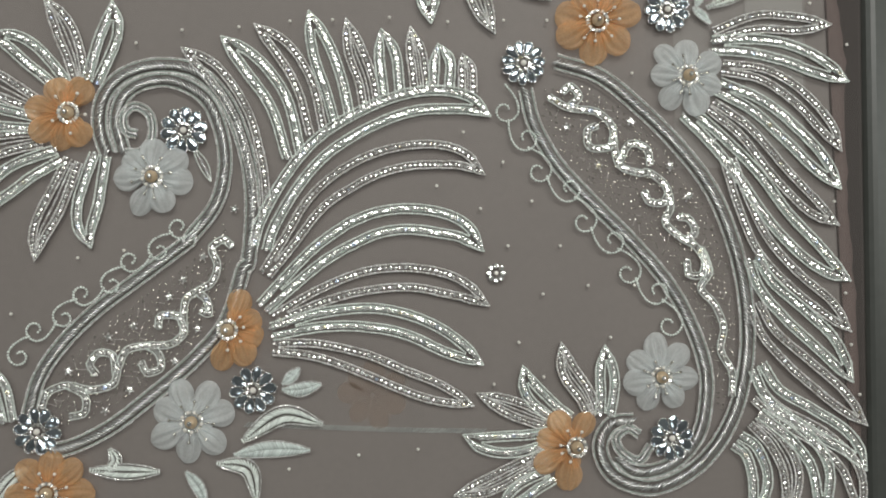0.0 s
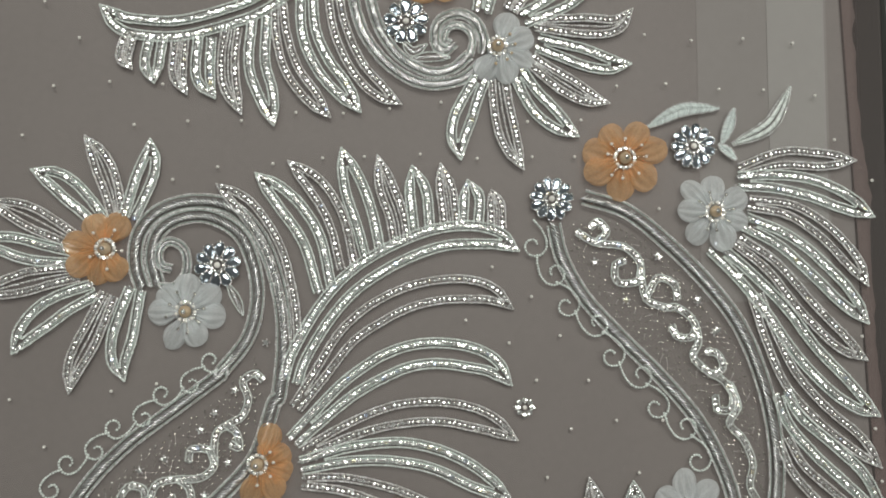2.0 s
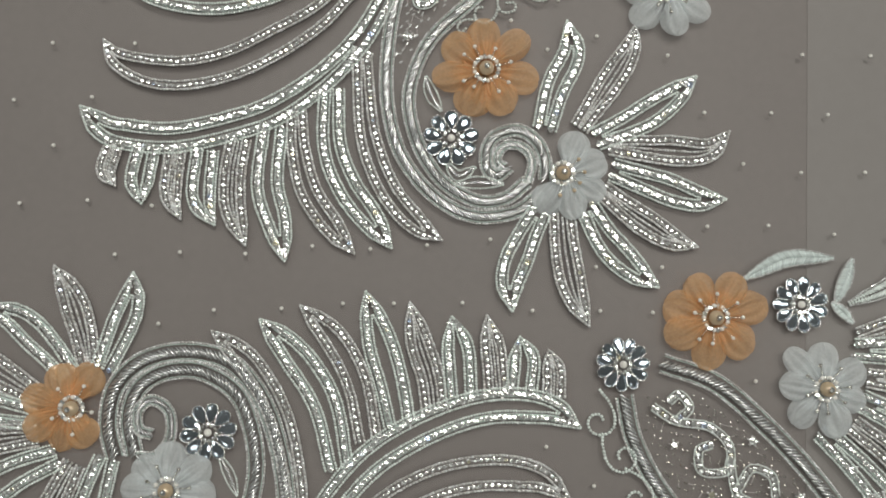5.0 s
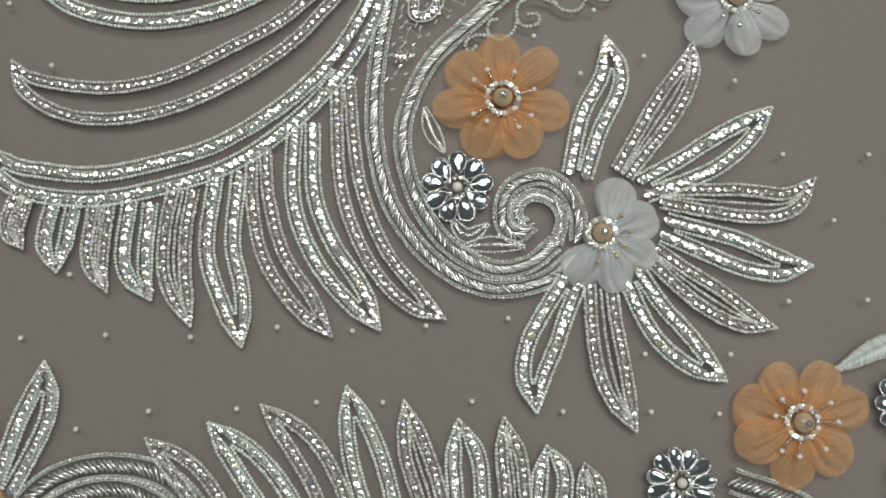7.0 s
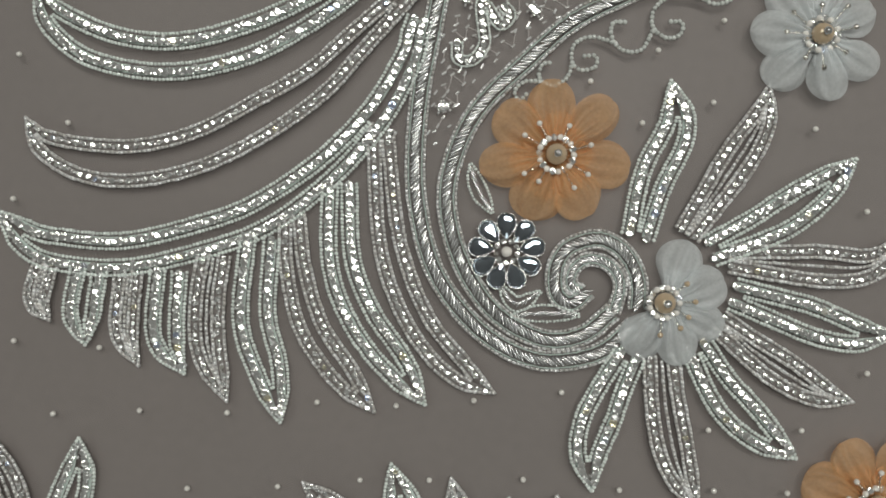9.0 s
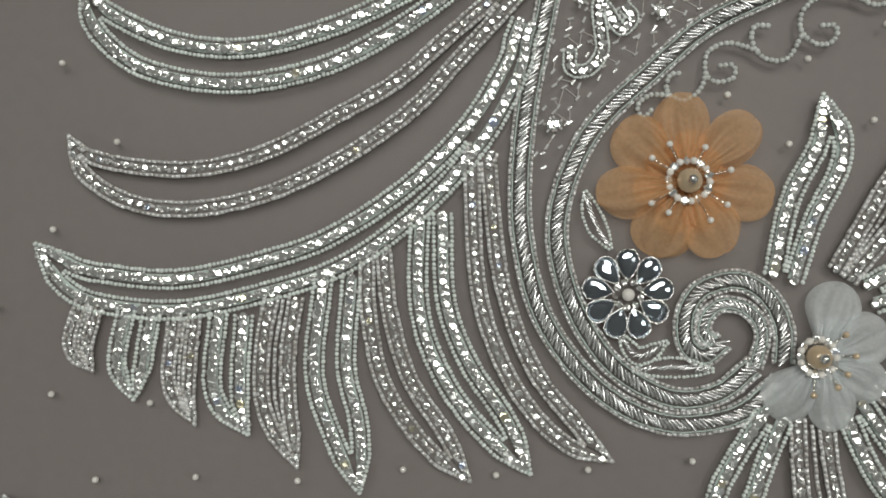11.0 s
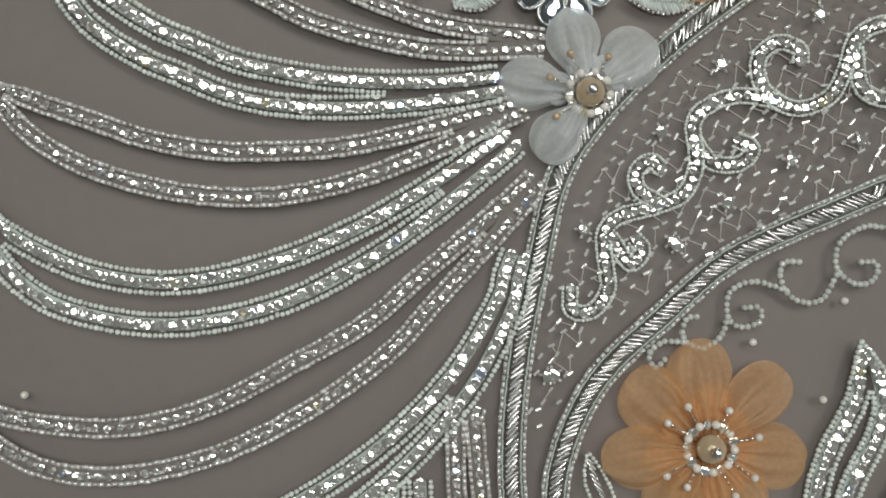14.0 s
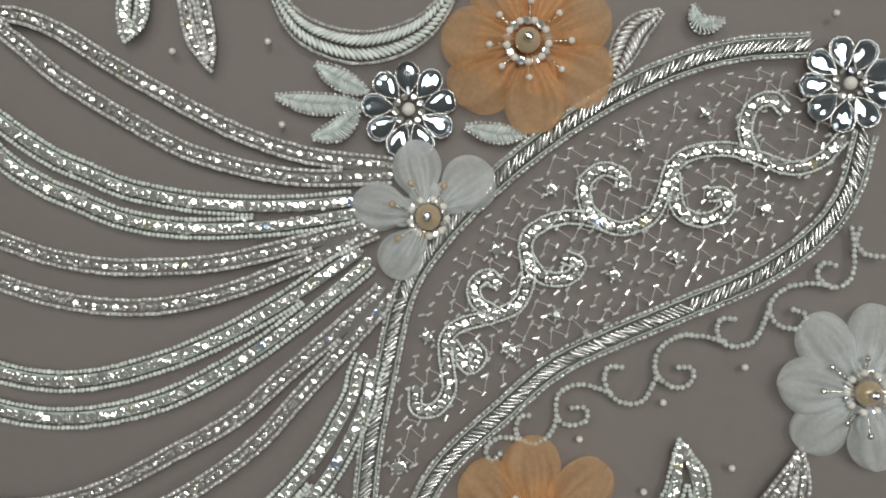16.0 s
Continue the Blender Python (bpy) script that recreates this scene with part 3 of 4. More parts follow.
def organza_flower(x, y, radius, petals, colour, label, centre=(0, 0), seed=0, stamens=8, middle=True):
    """Petals given as (angle in degrees, reach, width), with a pearl, a crystal ring and beaded stamens."""
    rng = random.Random(seed)
    root = thing("fabric_flower", (x, y), label, "fabric flower", "organza flowers")
    mat = {"peach": MAT_ORANGE, "faint": MAT_FAINT}.get(colour, MAT_WHITE)
    for k, (deg, reach, width) in enumerate(petals):
        bm = bmesh.new()
        low = (0.6, 2.0)[k % 2] + rng.uniform(-0.2, 0.2)
        a = radians(deg) + rng.uniform(-0.10, 0.10)
        reach, width = reach * rng.uniform(0.88, 1.07), width * rng.uniform(0.84, 1.04)
        petal_mesh(bm, a, radius * reach, radius * width, low, 4.2, rng)
        bm_part("petal", bm, mat, root)
        if middle:
            bm = bmesh.new()
            petal_mesh(bm, a + rng.uniform(-0.2, 0.2), radius * rng.uniform(0.46, 0.62), radius * width * 0.62, low + 1.4, 1.6, rng, folds=14.0)
            bm_part("gather", bm, mat, root, "tightly gathered cloth round the middle")
    cx, cy = x + centre[0], y + centre[1]
    span = [p[0] for p in petals]
    lo, hi = min(span), max(span)
    full = hi - lo > 230
    for k in range(stamens):
        deg = lo + (hi - lo + (360 - hi + lo if full else 0)) * (k + (0 if full else 0.5)) / stamens
        a = radians(deg + rng.uniform(-10, 10))
        r0, r1 = radius * 0.25, radius * rng.uniform(0.40, 0.52)
        p = np.array([[cx + r0 * math.cos(a), cy + r0 * math.sin(a)], [cx + r1 * math.cos(a), cy + r1 * math.sin(a)]])
        line = even(p, 1.3)
        z = np.linspace(5.0, 6.0, len(line))
        stem = placed(TUBE, np.c_[line, z], angles(line) + np.array([rng.uniform(-0.15, 0.15) for _ in line]), (0.60, 0.29, 0.29), 0.10)
        ob = rows_part("stamen", TUBE, stem, MAT_STAMEN, root, True, kind="")
        me = mesh_of("stamen_bead", BALL, placed(BALL, np.array([[*p[1], 6.2]]), np.zeros(1), (0.88, 0.88, 0.84)), (MAT_GOLDPEARL if stamens < 6 else MAT_STAMEN) if colour == "white" else MAT_CREAM, where(root), True)
        under("stamen_bead", me, ob)
    if not middle:
        return root
    n = 9
    ang = np.linspace(0, 2 * math.pi, n + 1)[:-1] + rng.uniform(0, 1)
    ring = np.c_[cx + 0.225 * radius * np.cos(ang), cy + 0.225 * radius * np.sin(ang), np.full(n, 5.2)]
    rows_part("crystal_ring", GEM, placed(GEM, ring, ang, (1.2, 1.2, 1.1), 0.25), MAT_CRYSTAL, root, False)
    ang2 = ang + math.pi / n
    ring2 = np.c_[cx + 0.23 * radius * np.cos(ang2), cy + 0.23 * radius * np.sin(ang2), np.full(n, 5.2)]
    rows_part("bead_ring", BALL, placed(BALL, ring2, ang2, (0.98, 0.98, 0.95)), MAT_CREAM, root, True, "small white pearls")
    big = 3.3 if radius > 15 else 2.4
    pearl = rows_part("centre_pearl", BALL, placed(BALL, np.array([[cx, cy, 5.8]]), np.zeros(1), (big, big, big * 0.92)), MAT_GOLDPEARL, root, True, "champagne centre pearl", kind="")
    me = mesh_of("cap_bead", CUT, placed(CUT, np.array([[cx, cy, 5.8 + big * 0.92 + 0.75]]), np.array([rng.uniform(0, 6)]), (1.3, 1.3, 1.1), 0.1), MAT_WIRE, where(root), False)
    under("cap_bead", me, pearl, "faceted silver bead on the pearl")
    return root


SEED_MESH = mesh_of("pearl", BALL, BALL[0][None] * 0.74, MAT_SEED, (0, 0, 0), True)
PEARL_MESH = mesh_of("pearl", BALL, BALL[0][None] * 0.92, MAT_CREAM, (0, 0, 0), True)


# ---------------------------------------------------------------- the frame, lining and cloth
def slab(name, x0, y0, x1, y1, z0, z1, mat, label, kind="structure", category="", bevel=0.0, cells=1):
    bm = bmesh.new()
    bmesh.ops.create_cube(bm, size=1)
    bmesh.ops.scale(bm, vec=(x1 - x0, y1 - y0, z1 - z0), verts=bm.verts)
    bmesh.ops.translate(bm, vec=((x0 + x1) / 2, (y0 + y1) / 2, (z0 + z1) / 2), verts=bm.verts)
    if bevel:
        bmesh.ops.bevel(bm, geom=bm.edges[:], offset=bevel, segments=4, affect="EDGES", profile=0.5)
    me = bpy.data.meshes.new(name)
    bm.to_mesh(me)
    bm.free()
    me.materials.append(mat)
    return tagged(new(name, me), label, category, kind=kind)


def cloth(name, x0, y0, x1, y1, z, mat, label, step=0.012, wave=0.0006):
    """A stretched cloth with slight waves, 0.3 mm thick at its hems."""
    nx, ny = int((x1 - x0) / step), int((y1 - y0) / step)
    v, f = [], []
    for j in range(ny + 1):
        for i in range(nx + 1):
            x, y = x0 + (x1 - x0) * i / nx, y0 + (y1 - y0) * j / ny
            v.append((x, y, z - wave * (0.5 + 0.5 * noise.noise((x * 9, y * 9, 3)))))
    for j in range(ny):
        for i in range(nx):
            a = j * (nx + 1) + i
            f.append((a, a + 1, a + nx + 2, a + nx + 1))
    me = bpy.data.meshes.new(name)
    me.from_pydata(v, [], f)
    for q in me.polygons:
        q.use_smooth = True
    me.materials.append(mat)
    return tagged(new(name, me), label, kind="structure")


cloth("fabric", -0.45, -0.42, 0.262, 0.62, 0.0, MAT_FABRIC, "sheer mauve-grey tulle stretched flat over the lining")
board = slab("lining_board", -0.8, -0.75, 0.0, 0.67, -0.030, -0.004, MAT_BOARD, "pale grey board under the sheer cloth", bevel=0.002)
board.matrix_world = pose(0.2115, 0.10, 0, 0, 0, 2.3)
slab("lining", 0.10, -0.8, 0.88, 1.0, -0.0595, -0.040, MAT_UNDER, "dark taupe lining beside the pale board")
slab("frame_bar", 0.2265, -0.6, 0.30, 0.8, -0.030, 0.004, MAT_BAR, "dark grey stretching bar along the cloth's edge", "", "frame", 0.006)
# Thin slabs added under the tulle to paint its brighter sheen at upper right.
slab("sheen_strip", 0.166, 0.06, 0.197, 0.62, -0.0034, -0.0031, MAT_SHEEN, "pale strip added on the lining board for the cloth's sheen")
slab("wide_sheen_strip", 0.128, 0.05, 0.1985, 0.62, -0.0039, -0.0036, MAT_SHEEN_WIDE, "wider grey strip added under the pale one for the fainter sheen")


def selvedge(x, y0, y1, lean, width):
    """The cloth's raw edge: a narrow pinkish fold with an uneven outer side, lying beside the board."""
    n, bm = 160, bmesh.new()
    rows = []
    for i in range(n + 1):
        y = y0 + (y1 - y0) * i / n
        inner = x - lean * (y - y0)
        ragged = width * (0.75 + 0.35 * noise.noise((y * 14, 2, 0)) + 0.20 * noise.noise((y * 90, 5, 0)))
        lift = 0.0012 * noise.noise((y * 25, 8, 0))
        rows.append([bm.verts.new((inner + ragged * k, y, z + lift * k)) for k, z in ((0.0, -0.0034), (0.3, -0.0026), (0.7, -0.0030), (1.0, -0.0052))])
    for lo, hi in zip(rows, rows[1:]):
        for j in range(3):
            bm.faces.new((lo[j], lo[j + 1], hi[j + 1], hi[j]))
    me = bpy.data.meshes.new("selvedge")
    bm.to_mesh(me)
    bm.free()
    for q in me.polygons:
        q.use_smooth = True
    me.materials.append(MAT_SELVEDGE)
    return tagged(new("selvedge", me), "narrow pinkish raw edge of cloth beside the board", kind="structure")


selvedge(0.2325, -0.42, 0.62, 0.040, 0.010)
slab("table", -0.9, -0.9, 0.9, 1.1, -0.09, -0.060, MAT_BOARD, "plain grey work table")
for x, y in ((-0.84, -0.84), (0.84, -0.84), (-0.84, 1.04), (0.84, 1.04)):
    slab("table_leg", x - 0.03, y - 0.03, x + 0.03, y + 0.03, -0.80, -0.09, MAT_BAR, "square dark leg of the work table", bevel=0.004)
slab("floor", -2.2, -2.0, 2.2, 2.4, -0.86, -0.80, MAT_WALL, "plain floor")
slab("ceiling", -2.2, -2.0, 2.2, 2.4, 1.80, 1.86, MAT_WALL, "plain ceiling")
for i, (x0, y0, x1, y1) in enumerate(((-2.26, -2.0, -2.2, 2.4), (2.2, -2.0, 2.26, 2.4), (-2.2, -2.06, 2.2, -2.0), (-2.2, 2.4, 2.2, 2.46))):
    slab("wall_" + ("west", "east", "south", "north")[i], x0, y0, x1, y1, -0.80, 1.80, MAT_WALL, "plain wall of the room")

# ---------------------------------------------------------------- the embroidery, in millimetres
# upper motif
leaf("W", 8.3, 3.0, [(-187.8, 205.9), (-177.2, 197.0), (-166.2, 194.2), (-147.4, 193.7), (-125.9, 198.9), (-104.8, 207.1), (-84.0, 222.7), (-68.8, 240.3), (-59.9, 257.3), (-58.4, 264.1), (-56.9, 268.9)], "upper")
leaf("S", 10.7, 2.4, [(-179.5, 235.3), (-174.1, 228.0), (-163.5, 223.5), (-150.4, 221.9), (-136.0, 223.7), (-120.5, 229.1), (-103.7, 238.6), (-88.3, 249.2), (-77.5, 260.3), (-66.7, 271.4), (-56.5, 282.3), (-53.7, 285.8)], "upper")
leaf("W", 9.4, 3.7, [(-176.7, 277.3), (-173.2, 269.2), (-165.8, 262.8), (-155.3, 258.0), (-140.8, 255.6), (-126.4, 256.6), (-109.6, 261.5), (-93.4, 269.6), (-78.7, 279.4), (-63.9, 291.0), (-59.5, 294.8)], "upper")
leaf("S", 10.2, 2.0, [(-178.1, 304.0), (-165.4, 295.9), (-152.2, 290.3), (-139.0, 286.7), (-124.6, 285.0), (-110.2, 285.6), (-94.6, 288.5), (-77.1, 294.4), (-57.0, 302.3)], "upper")
leaf("W", 7.6, 3.2, [(-165.6, 333.4), (-152.6, 320.8), (-141.6, 314.0), (-132.7, 310.5), (-121.2, 306.3), (-107.2, 304.1), (-93.2, 303.8), (-78.1, 304.8), (-62.9, 307.1)], "upper")
leaf("S", 10.2, 2.6, [(-161.9, 355.7), (-146.7, 348.7), (-133.0, 340.2), (-117.9, 331.9), (-103.0, 324.6), (-88.2, 319.7), (-73.6, 317.0), (-53.4, 316.7)], "upper")
leaf("W", 4.8, 4.8, [(-122.6, 347.7), (-120.9, 354.3), (-120.5, 364.5)], "upper")
leaf("S", 4.8, 4.8, [(-99.9, 340.7), (-103.6, 351.8), (-106.5, 364.7)], "upper")
leaf("S", 5.3, 4.5, [(-170.9, 172.2), (-175.0, 179.0), (-172.3, 190.6)], "upper")
leaf("W", 7.5, 6.9, [(-159.2, 164.8), (-160.5, 175.0), (-158.5, 188.5)], "upper")
leaf("S", 5.7, 5.4, [(-142.3, 158.9), (-146.9, 169.4), (-146.0, 188.1)], "upper")
leaf("W", 7.5, 6.9, [(-127.6, 156.8), (-133.8, 168.4), (-133.3, 188.6)], "upper")
leaf("S", 7.2, 6.6, [(-114.2, 148.8), (-120.1, 164.4), (-121.0, 179.6), (-119.2, 194.1)], "upper")
leaf("W", 8.7, 7.5, [(-96.9, 142.5), (-101.3, 159.2), (-106.0, 175.6), (-104.8, 199.9)], "upper")
leaf("S", 6.8, 4.5, [(-67.6, 146.9), (-75.7, 155.8), (-87.6, 171.9), (-93.2, 189.8), (-95.0, 207.1)], "upper")
leaf("W", 7.8, 6.0, [(-51.8, 149.7), (-60.1, 160.3), (-71.9, 175.5), (-79.1, 193.3), (-80.4, 217.4)], "upper")
leaf("S", 6.8, 4.2, [(-30.6, 154.1), (-41.5, 160.6), (-54.6, 175.5), (-63.9, 198.4), (-67.7, 229.8), (-67.4, 234.3)], "upper")
leaf("W", 8.0, 5.3, [(20.8, 251.9), (23.0, 237.9), (16.4, 221.8), (12.2, 204.0)], "upper")
leaf("S", 8.0, 4.5, [(50.6, 251.1), (48.3, 240.1), (39.2, 224.1), (27.4, 205.3)], "upper")
leaf("W", 8.9, 5.0, [(77.5, 229.4), (67.2, 219.8), (52.7, 209.4), (34.6, 200.2)], "upper")
leaf("S", 8.9, 4.5, [(92.3, 205.7), (82.7, 197.0), (65.3, 196.5), (40.8, 197.7)], "upper")
leaf("W", 8.6, 5.0, [(91.1, 176.1), (78.1, 176.1), (60.5, 181.4), (42.0, 187.1)], "upper")
leaf("S", 8.0, 4.5, [(79.1, 155.1), (68.2, 158.1), (52.2, 167.5), (37.9, 178.1)], "upper")
leaf("W", 8.9, 5.0, [(62.7, 137.2), (52.0, 144.5), (40.3, 156.0), (31.1, 170.8)], "upper")
leaf("S", 8.9, 7.1, [(33.4, 119.7), (26.9, 133.4), (22.9, 149.3), (20.6, 167.0)], "upper")
leaf("W", 8.9, 5.0, [(0.6, 124.8), (-0.7, 137.8), (4.2, 153.1), (10.9, 167.6)], "upper")
open_leaf(5.1, [(-39.9, 224.6), (-37.4, 217.3), (-32.8, 209.9)])
open_leaf(4.5, [(-29.8, 187.7), (-24.4, 181.9), (-17.2, 185.9)])
open_leaf(5.1, [(-25.8, 178.2), (-15.5, 179.3), (-5.2, 179.0)])
satin_leaf(4.8, [(-82.9, 334.6), (-72.7, 333.0), (-61.2, 333.3)])
satin_leaf(4.8, [(-73.0, 343.0), (-67.1, 339.6), (-59.8, 336.2)])
satin_leaf(4.8, [(-73.1, 324.4), (-66.7, 326.7), (-61.8, 331.8)])
satin_leaf(4.3, [(-34.5, 328.2), (-26.7, 326.6), (-19.6, 326.5)])
satin_leaf(3.7, [(20.8, 359.9), (23.0, 355.1), (28.5, 356.1)])
braid_leaf(6.3, [(12.9, 358.1), (6.3, 352.6), (1.8, 341.9)], MAT_TUBE, "small leaf ribbed with slanting silver bugle beads")
braid_leaf(7.1, [(-85.3, 362.2), (-76.2, 351.6), (-61.6, 347.6), (-47.4, 352.2), (-37.8, 363.1)])
band(5.7, [(49.4, 350.7), (31.5, 348.9), (15.0, 343.6), (-1.5, 334.7), (-16.7, 323.7), (-30.4, 311.3), (-41.4, 298.8), (-48.8, 285.8), (-52.8, 266.2), (-56.0, 246.7), (-57.1, 227.1), (-55.8, 210.7), (-50.7, 192.9), (-41.3, 179.0), (-29.2, 169.1), (-15.0, 164.5), (1.0, 167.4), (11.6, 176.0)])
band(5.7, [(63.7, 328.7), (60.1, 314.6), (52.2, 303.2), (38.7, 293.0), (19.6, 283.9), (3.1, 276.3), (-10.7, 268.7), (-24.0, 256.4), (-36.8, 243.4), (-43.8, 230.5), (-47.0, 215.5), (-44.3, 200.6), (-37.9, 187.4), (-28.7, 177.3), (-15.2, 171.2), (-3.6, 173.1), (4.9, 180.2)])
band(5.4, [(12.9, 182.0), (12.6, 190.8), (8.7, 198.3), (2.7, 202.3), (-3.1, 202.4), (-9.6, 199.2), (-12.7, 192.8), (-12.0, 185.4), (-7.6, 182.6), (-2.9, 186.5)])
band(3.9, [(5.6, 180.5), (7.3, 189.1), (3.7, 194.9), (-2.9, 196.4), (-7.2, 193.0), (-7.8, 188.5), (-5.2, 186.6)])
FILL_UPPER = [(48.2, 345.1), (31.7, 344.0), (11.1, 335.8), (-9.6, 323.9), (-26.1, 309.3), (-37.0, 294.7), (-45.1, 280.2), (-49.0, 267.2), (-53.3, 245.2), (-53.4, 227.2), (-49.1, 231.9), (-40.0, 248.6), (-27.1, 260.8), (-8.0, 274.4), (19.5, 288.8), (40.0, 297.9), (53.4, 308.8), (59.8, 323.0), (60.9, 331.4)]
crystal_scroll([(-45.2, 261.7), (-44.6, 257.1), (-40.1, 256.9), (-36.7, 262.0), (-37.6, 269.1), (-37.8, 274.7), (-34.3, 278.4), (-26.6, 280.8), (-20.3, 283.9), (-17.7, 291.1), (-18.7, 299.6), (-15.3, 303.9), (-9.0, 306.2), (-2.0, 305.7), (5.1, 303.8), (12.0, 306.9), (15.2, 313.3), (17.1, 319.7), (22.6, 323.4), (30.9, 324.3), (37.8, 322.4), (46.2, 320.1), (53.0, 322.1), (58.3, 327.8)])
crystal_scroll([(-36.3, 273.4), (-31.9, 267.9), (-29.1, 270.8), (-30.9, 273.3)])
crystal_scroll([(-25.2, 281.5), (-30.3, 284.3), (-31.1, 288.5), (-28.1, 291.0), (-25.5, 289.4)])
crystal_scroll([(-18.3, 296.0), (-14.2, 291.2), (-7.9, 291.1), (-5.2, 294.6), (-8.7, 296.3)])
crystal_scroll([(1.5, 304.4), (-3.5, 308.5), (-4.4, 314.9), (-0.3, 318.5), (4.6, 317.2), (5.0, 314.4)])
crystal_scroll([(17.2, 317.6), (18.9, 309.2), (24.5, 306.5), (30.6, 309.3), (29.8, 313.0), (26.4, 312.9)])
crystal_scroll([(37.2, 322.6), (34.6, 328.6), (36.1, 335.0), (40.8, 337.2), (44.0, 334.5)])
STONES_UPPER = [(25.0, 333.7), (9.0, 325.1), (-12.8, 313.2), (40.3, 310.1), (19.2, 297.2), (3.7, 292.2), (-25.7, 297.6), (-10.4, 282.1), (-22.4, 273.2), (-42.5, 275.3), (-48.2, 242.3), (-49.4, 242.0), (-21.3, 272.1)]
pearl_scroll([(57.2, 296.4), (54.4, 297.0), (53.2, 293.5), (57.4, 290.8), (61.4, 293.7), (61.8, 300.7), (61.0, 305.6)])
pearl_scroll([(57.4, 291.1), (52.5, 291.8), (45.7, 290.4), (41.7, 286.1), (43.9, 281.3), (48.8, 280.7), (50.7, 283.9), (47.5, 285.2)])
pearl_scroll([(33.5, 282.3), (30.1, 282.2), (29.2, 278.6), (32.4, 275.6), (37.9, 276.8), (40.5, 281.8), (41.7, 285.4)])
pearl_scroll([(31.0, 276.6), (25.4, 277.9), (19.8, 277.6), (15.1, 273.9), (14.6, 268.2), (18.8, 264.9), (23.0, 266.0), (23.5, 269.7), (20.1, 269.8)])
pearl_scroll([(6.1, 269.3), (2.6, 269.2), (2.1, 264.9), (5.7, 260.8), (11.3, 261.1), (14.6, 266.8)])
pearl_scroll([(3.5, 262.9), (-3.5, 264.7), (-9.1, 262.4), (-9.6, 256.7), (-6.7, 254.4), (-2.5, 255.6), (-2.4, 258.8), (-5.9, 258.7)])
pearl_scroll([(-16.6, 256.4), (-19.0, 255.6), (-19.3, 251.3), (-15.0, 249.4), (-10.9, 252.4), (-9.6, 256.7)])
pearl_scroll([(-19.3, 250.6), (-24.2, 250.4), (-27.0, 247.5), (-25.5, 244.7), (-23.4, 246.6)])
pearl_scroll([(68.7, 298.8), (64.6, 299.4), (62.1, 302.1), (63.1, 305.6)])
# left motif
leaf("W", 8.3, 5.5, [(-160.5, 135.3), (-161.1, 122.4), (-166.6, 105.8), (-170.8, 94.8)], "left")
leaf("S", 8.3, 5.5, [(-194.1, 136.8), (-186.3, 124.6), (-180.3, 109.6), (-177.0, 96.0)], "left")
leaf("W", 9.4, 5.5, [(-221.0, 119.2), (-207.3, 113.2), (-194.8, 102.5), (-184.9, 91.8)], "left")
leaf("S", 10.0, 5.9, [(-241.9, 102.9), (-226.0, 97.0), (-211.4, 89.7), (-198.2, 82.3)], "left")
leaf("W", 9.5, 5.9, [(-248.6, 82.4), (-234.2, 80.9), (-216.8, 76.5), (-198.1, 73.5)], "left")
leaf("S", 9.5, 5.9, [(-247.9, 54.7), (-230.8, 59.0), (-213.7, 63.3), (-196.5, 66.2)], "left")
leaf("W", 10.6, 5.9, [(-228.6, 24.7), (-220.3, 37.1), (-206.2, 48.7), (-187.7, 57.4)], "left")
leaf("S", 8.9, 5.9, [(-199.6, 4.6), (-197.0, 18.2), (-188.7, 35.5), (-180.4, 54.4)], "left")
leaf("W", 10.0, 5.9, [(-171.6, 10.8), (-174.7, 22.4), (-171.5, 39.8), (-166.9, 57.3)], "left")
leaf("S", 7.7, 5.9, [(-126.0, 111.8), (-109.7, 98.4), (-96.4, 77.7), (-88.9, 51.1), (-86.7, 30.6)], "left")
leaf("W", 9.5, 7.1, [(-106.1, 117.5), (-90.7, 102.9), (-77.3, 83.6), (-69.9, 56.9)], "left")
leaf("S", 8.3, 7.1, [(-89.3, 123.8), (-74.5, 110.3), (-64.1, 92.4), (-58.2, 68.7)], "left")
leaf("W", 10.0, 8.3, [(-61.9, 130.7), (-55.3, 110.3), (-49.4, 92.4), (-45.5, 76.1)], "left")
leaf("S", 7.7, 7.1, [(-42.9, 126.8), (-38.4, 110.3), (-33.1, 95.4), (-30.8, 82.0)], "left")
leaf("W", 8.9, 8.3, [(-25.0, 121.4), (-21.8, 107.3), (-19.8, 87.9)], "left")
leaf("S", 6.5, 6.5, [(-10.1, 122.4), (-6.9, 107.3), (-4.9, 90.9)], "left")
leaf("W", 8.3, 8.3, [(4.1, 113.9), (6.2, 104.3), (5.5, 91.8)], "left")
leaf("S", 5.9, 5.9, [(16.6, 108.8), (19.0, 99.8), (19.2, 89.4)], "left")
leaf("W", 9.5, 7.1, [(30.7, 76.8), (17.3, 84.0), (-6.4, 84.6), (-30.2, 76.9), (-53.8, 62.8), (-69.9, 45.2), (-82.9, 23.3), (-87.2, 10.2)], "left")
leaf("S", 10.6, 3.5, [(27.4, 46.8), (13.6, 55.5), (-9.5, 56.7), (-33.2, 50.3), (-56.7, 34.8), (-72.7, 13.0), (-84.2, -2.9)], "left")
leaf("W", 10.6, 4.1, [(26.5, 7.4), (13.9, 18.9), (-9.7, 24.0), (-31.7, 20.9), (-55.2, 7.9), (-74.0, -8.8), (-85.6, -20.2)], "left")
leaf("S", 10.0, 3.5, [(29.2, -20.7), (13.7, -11.5), (-8.3, -6.1), (-31.8, -7.1), (-55.1, -14.1), (-79.8, -26.0)], "left")
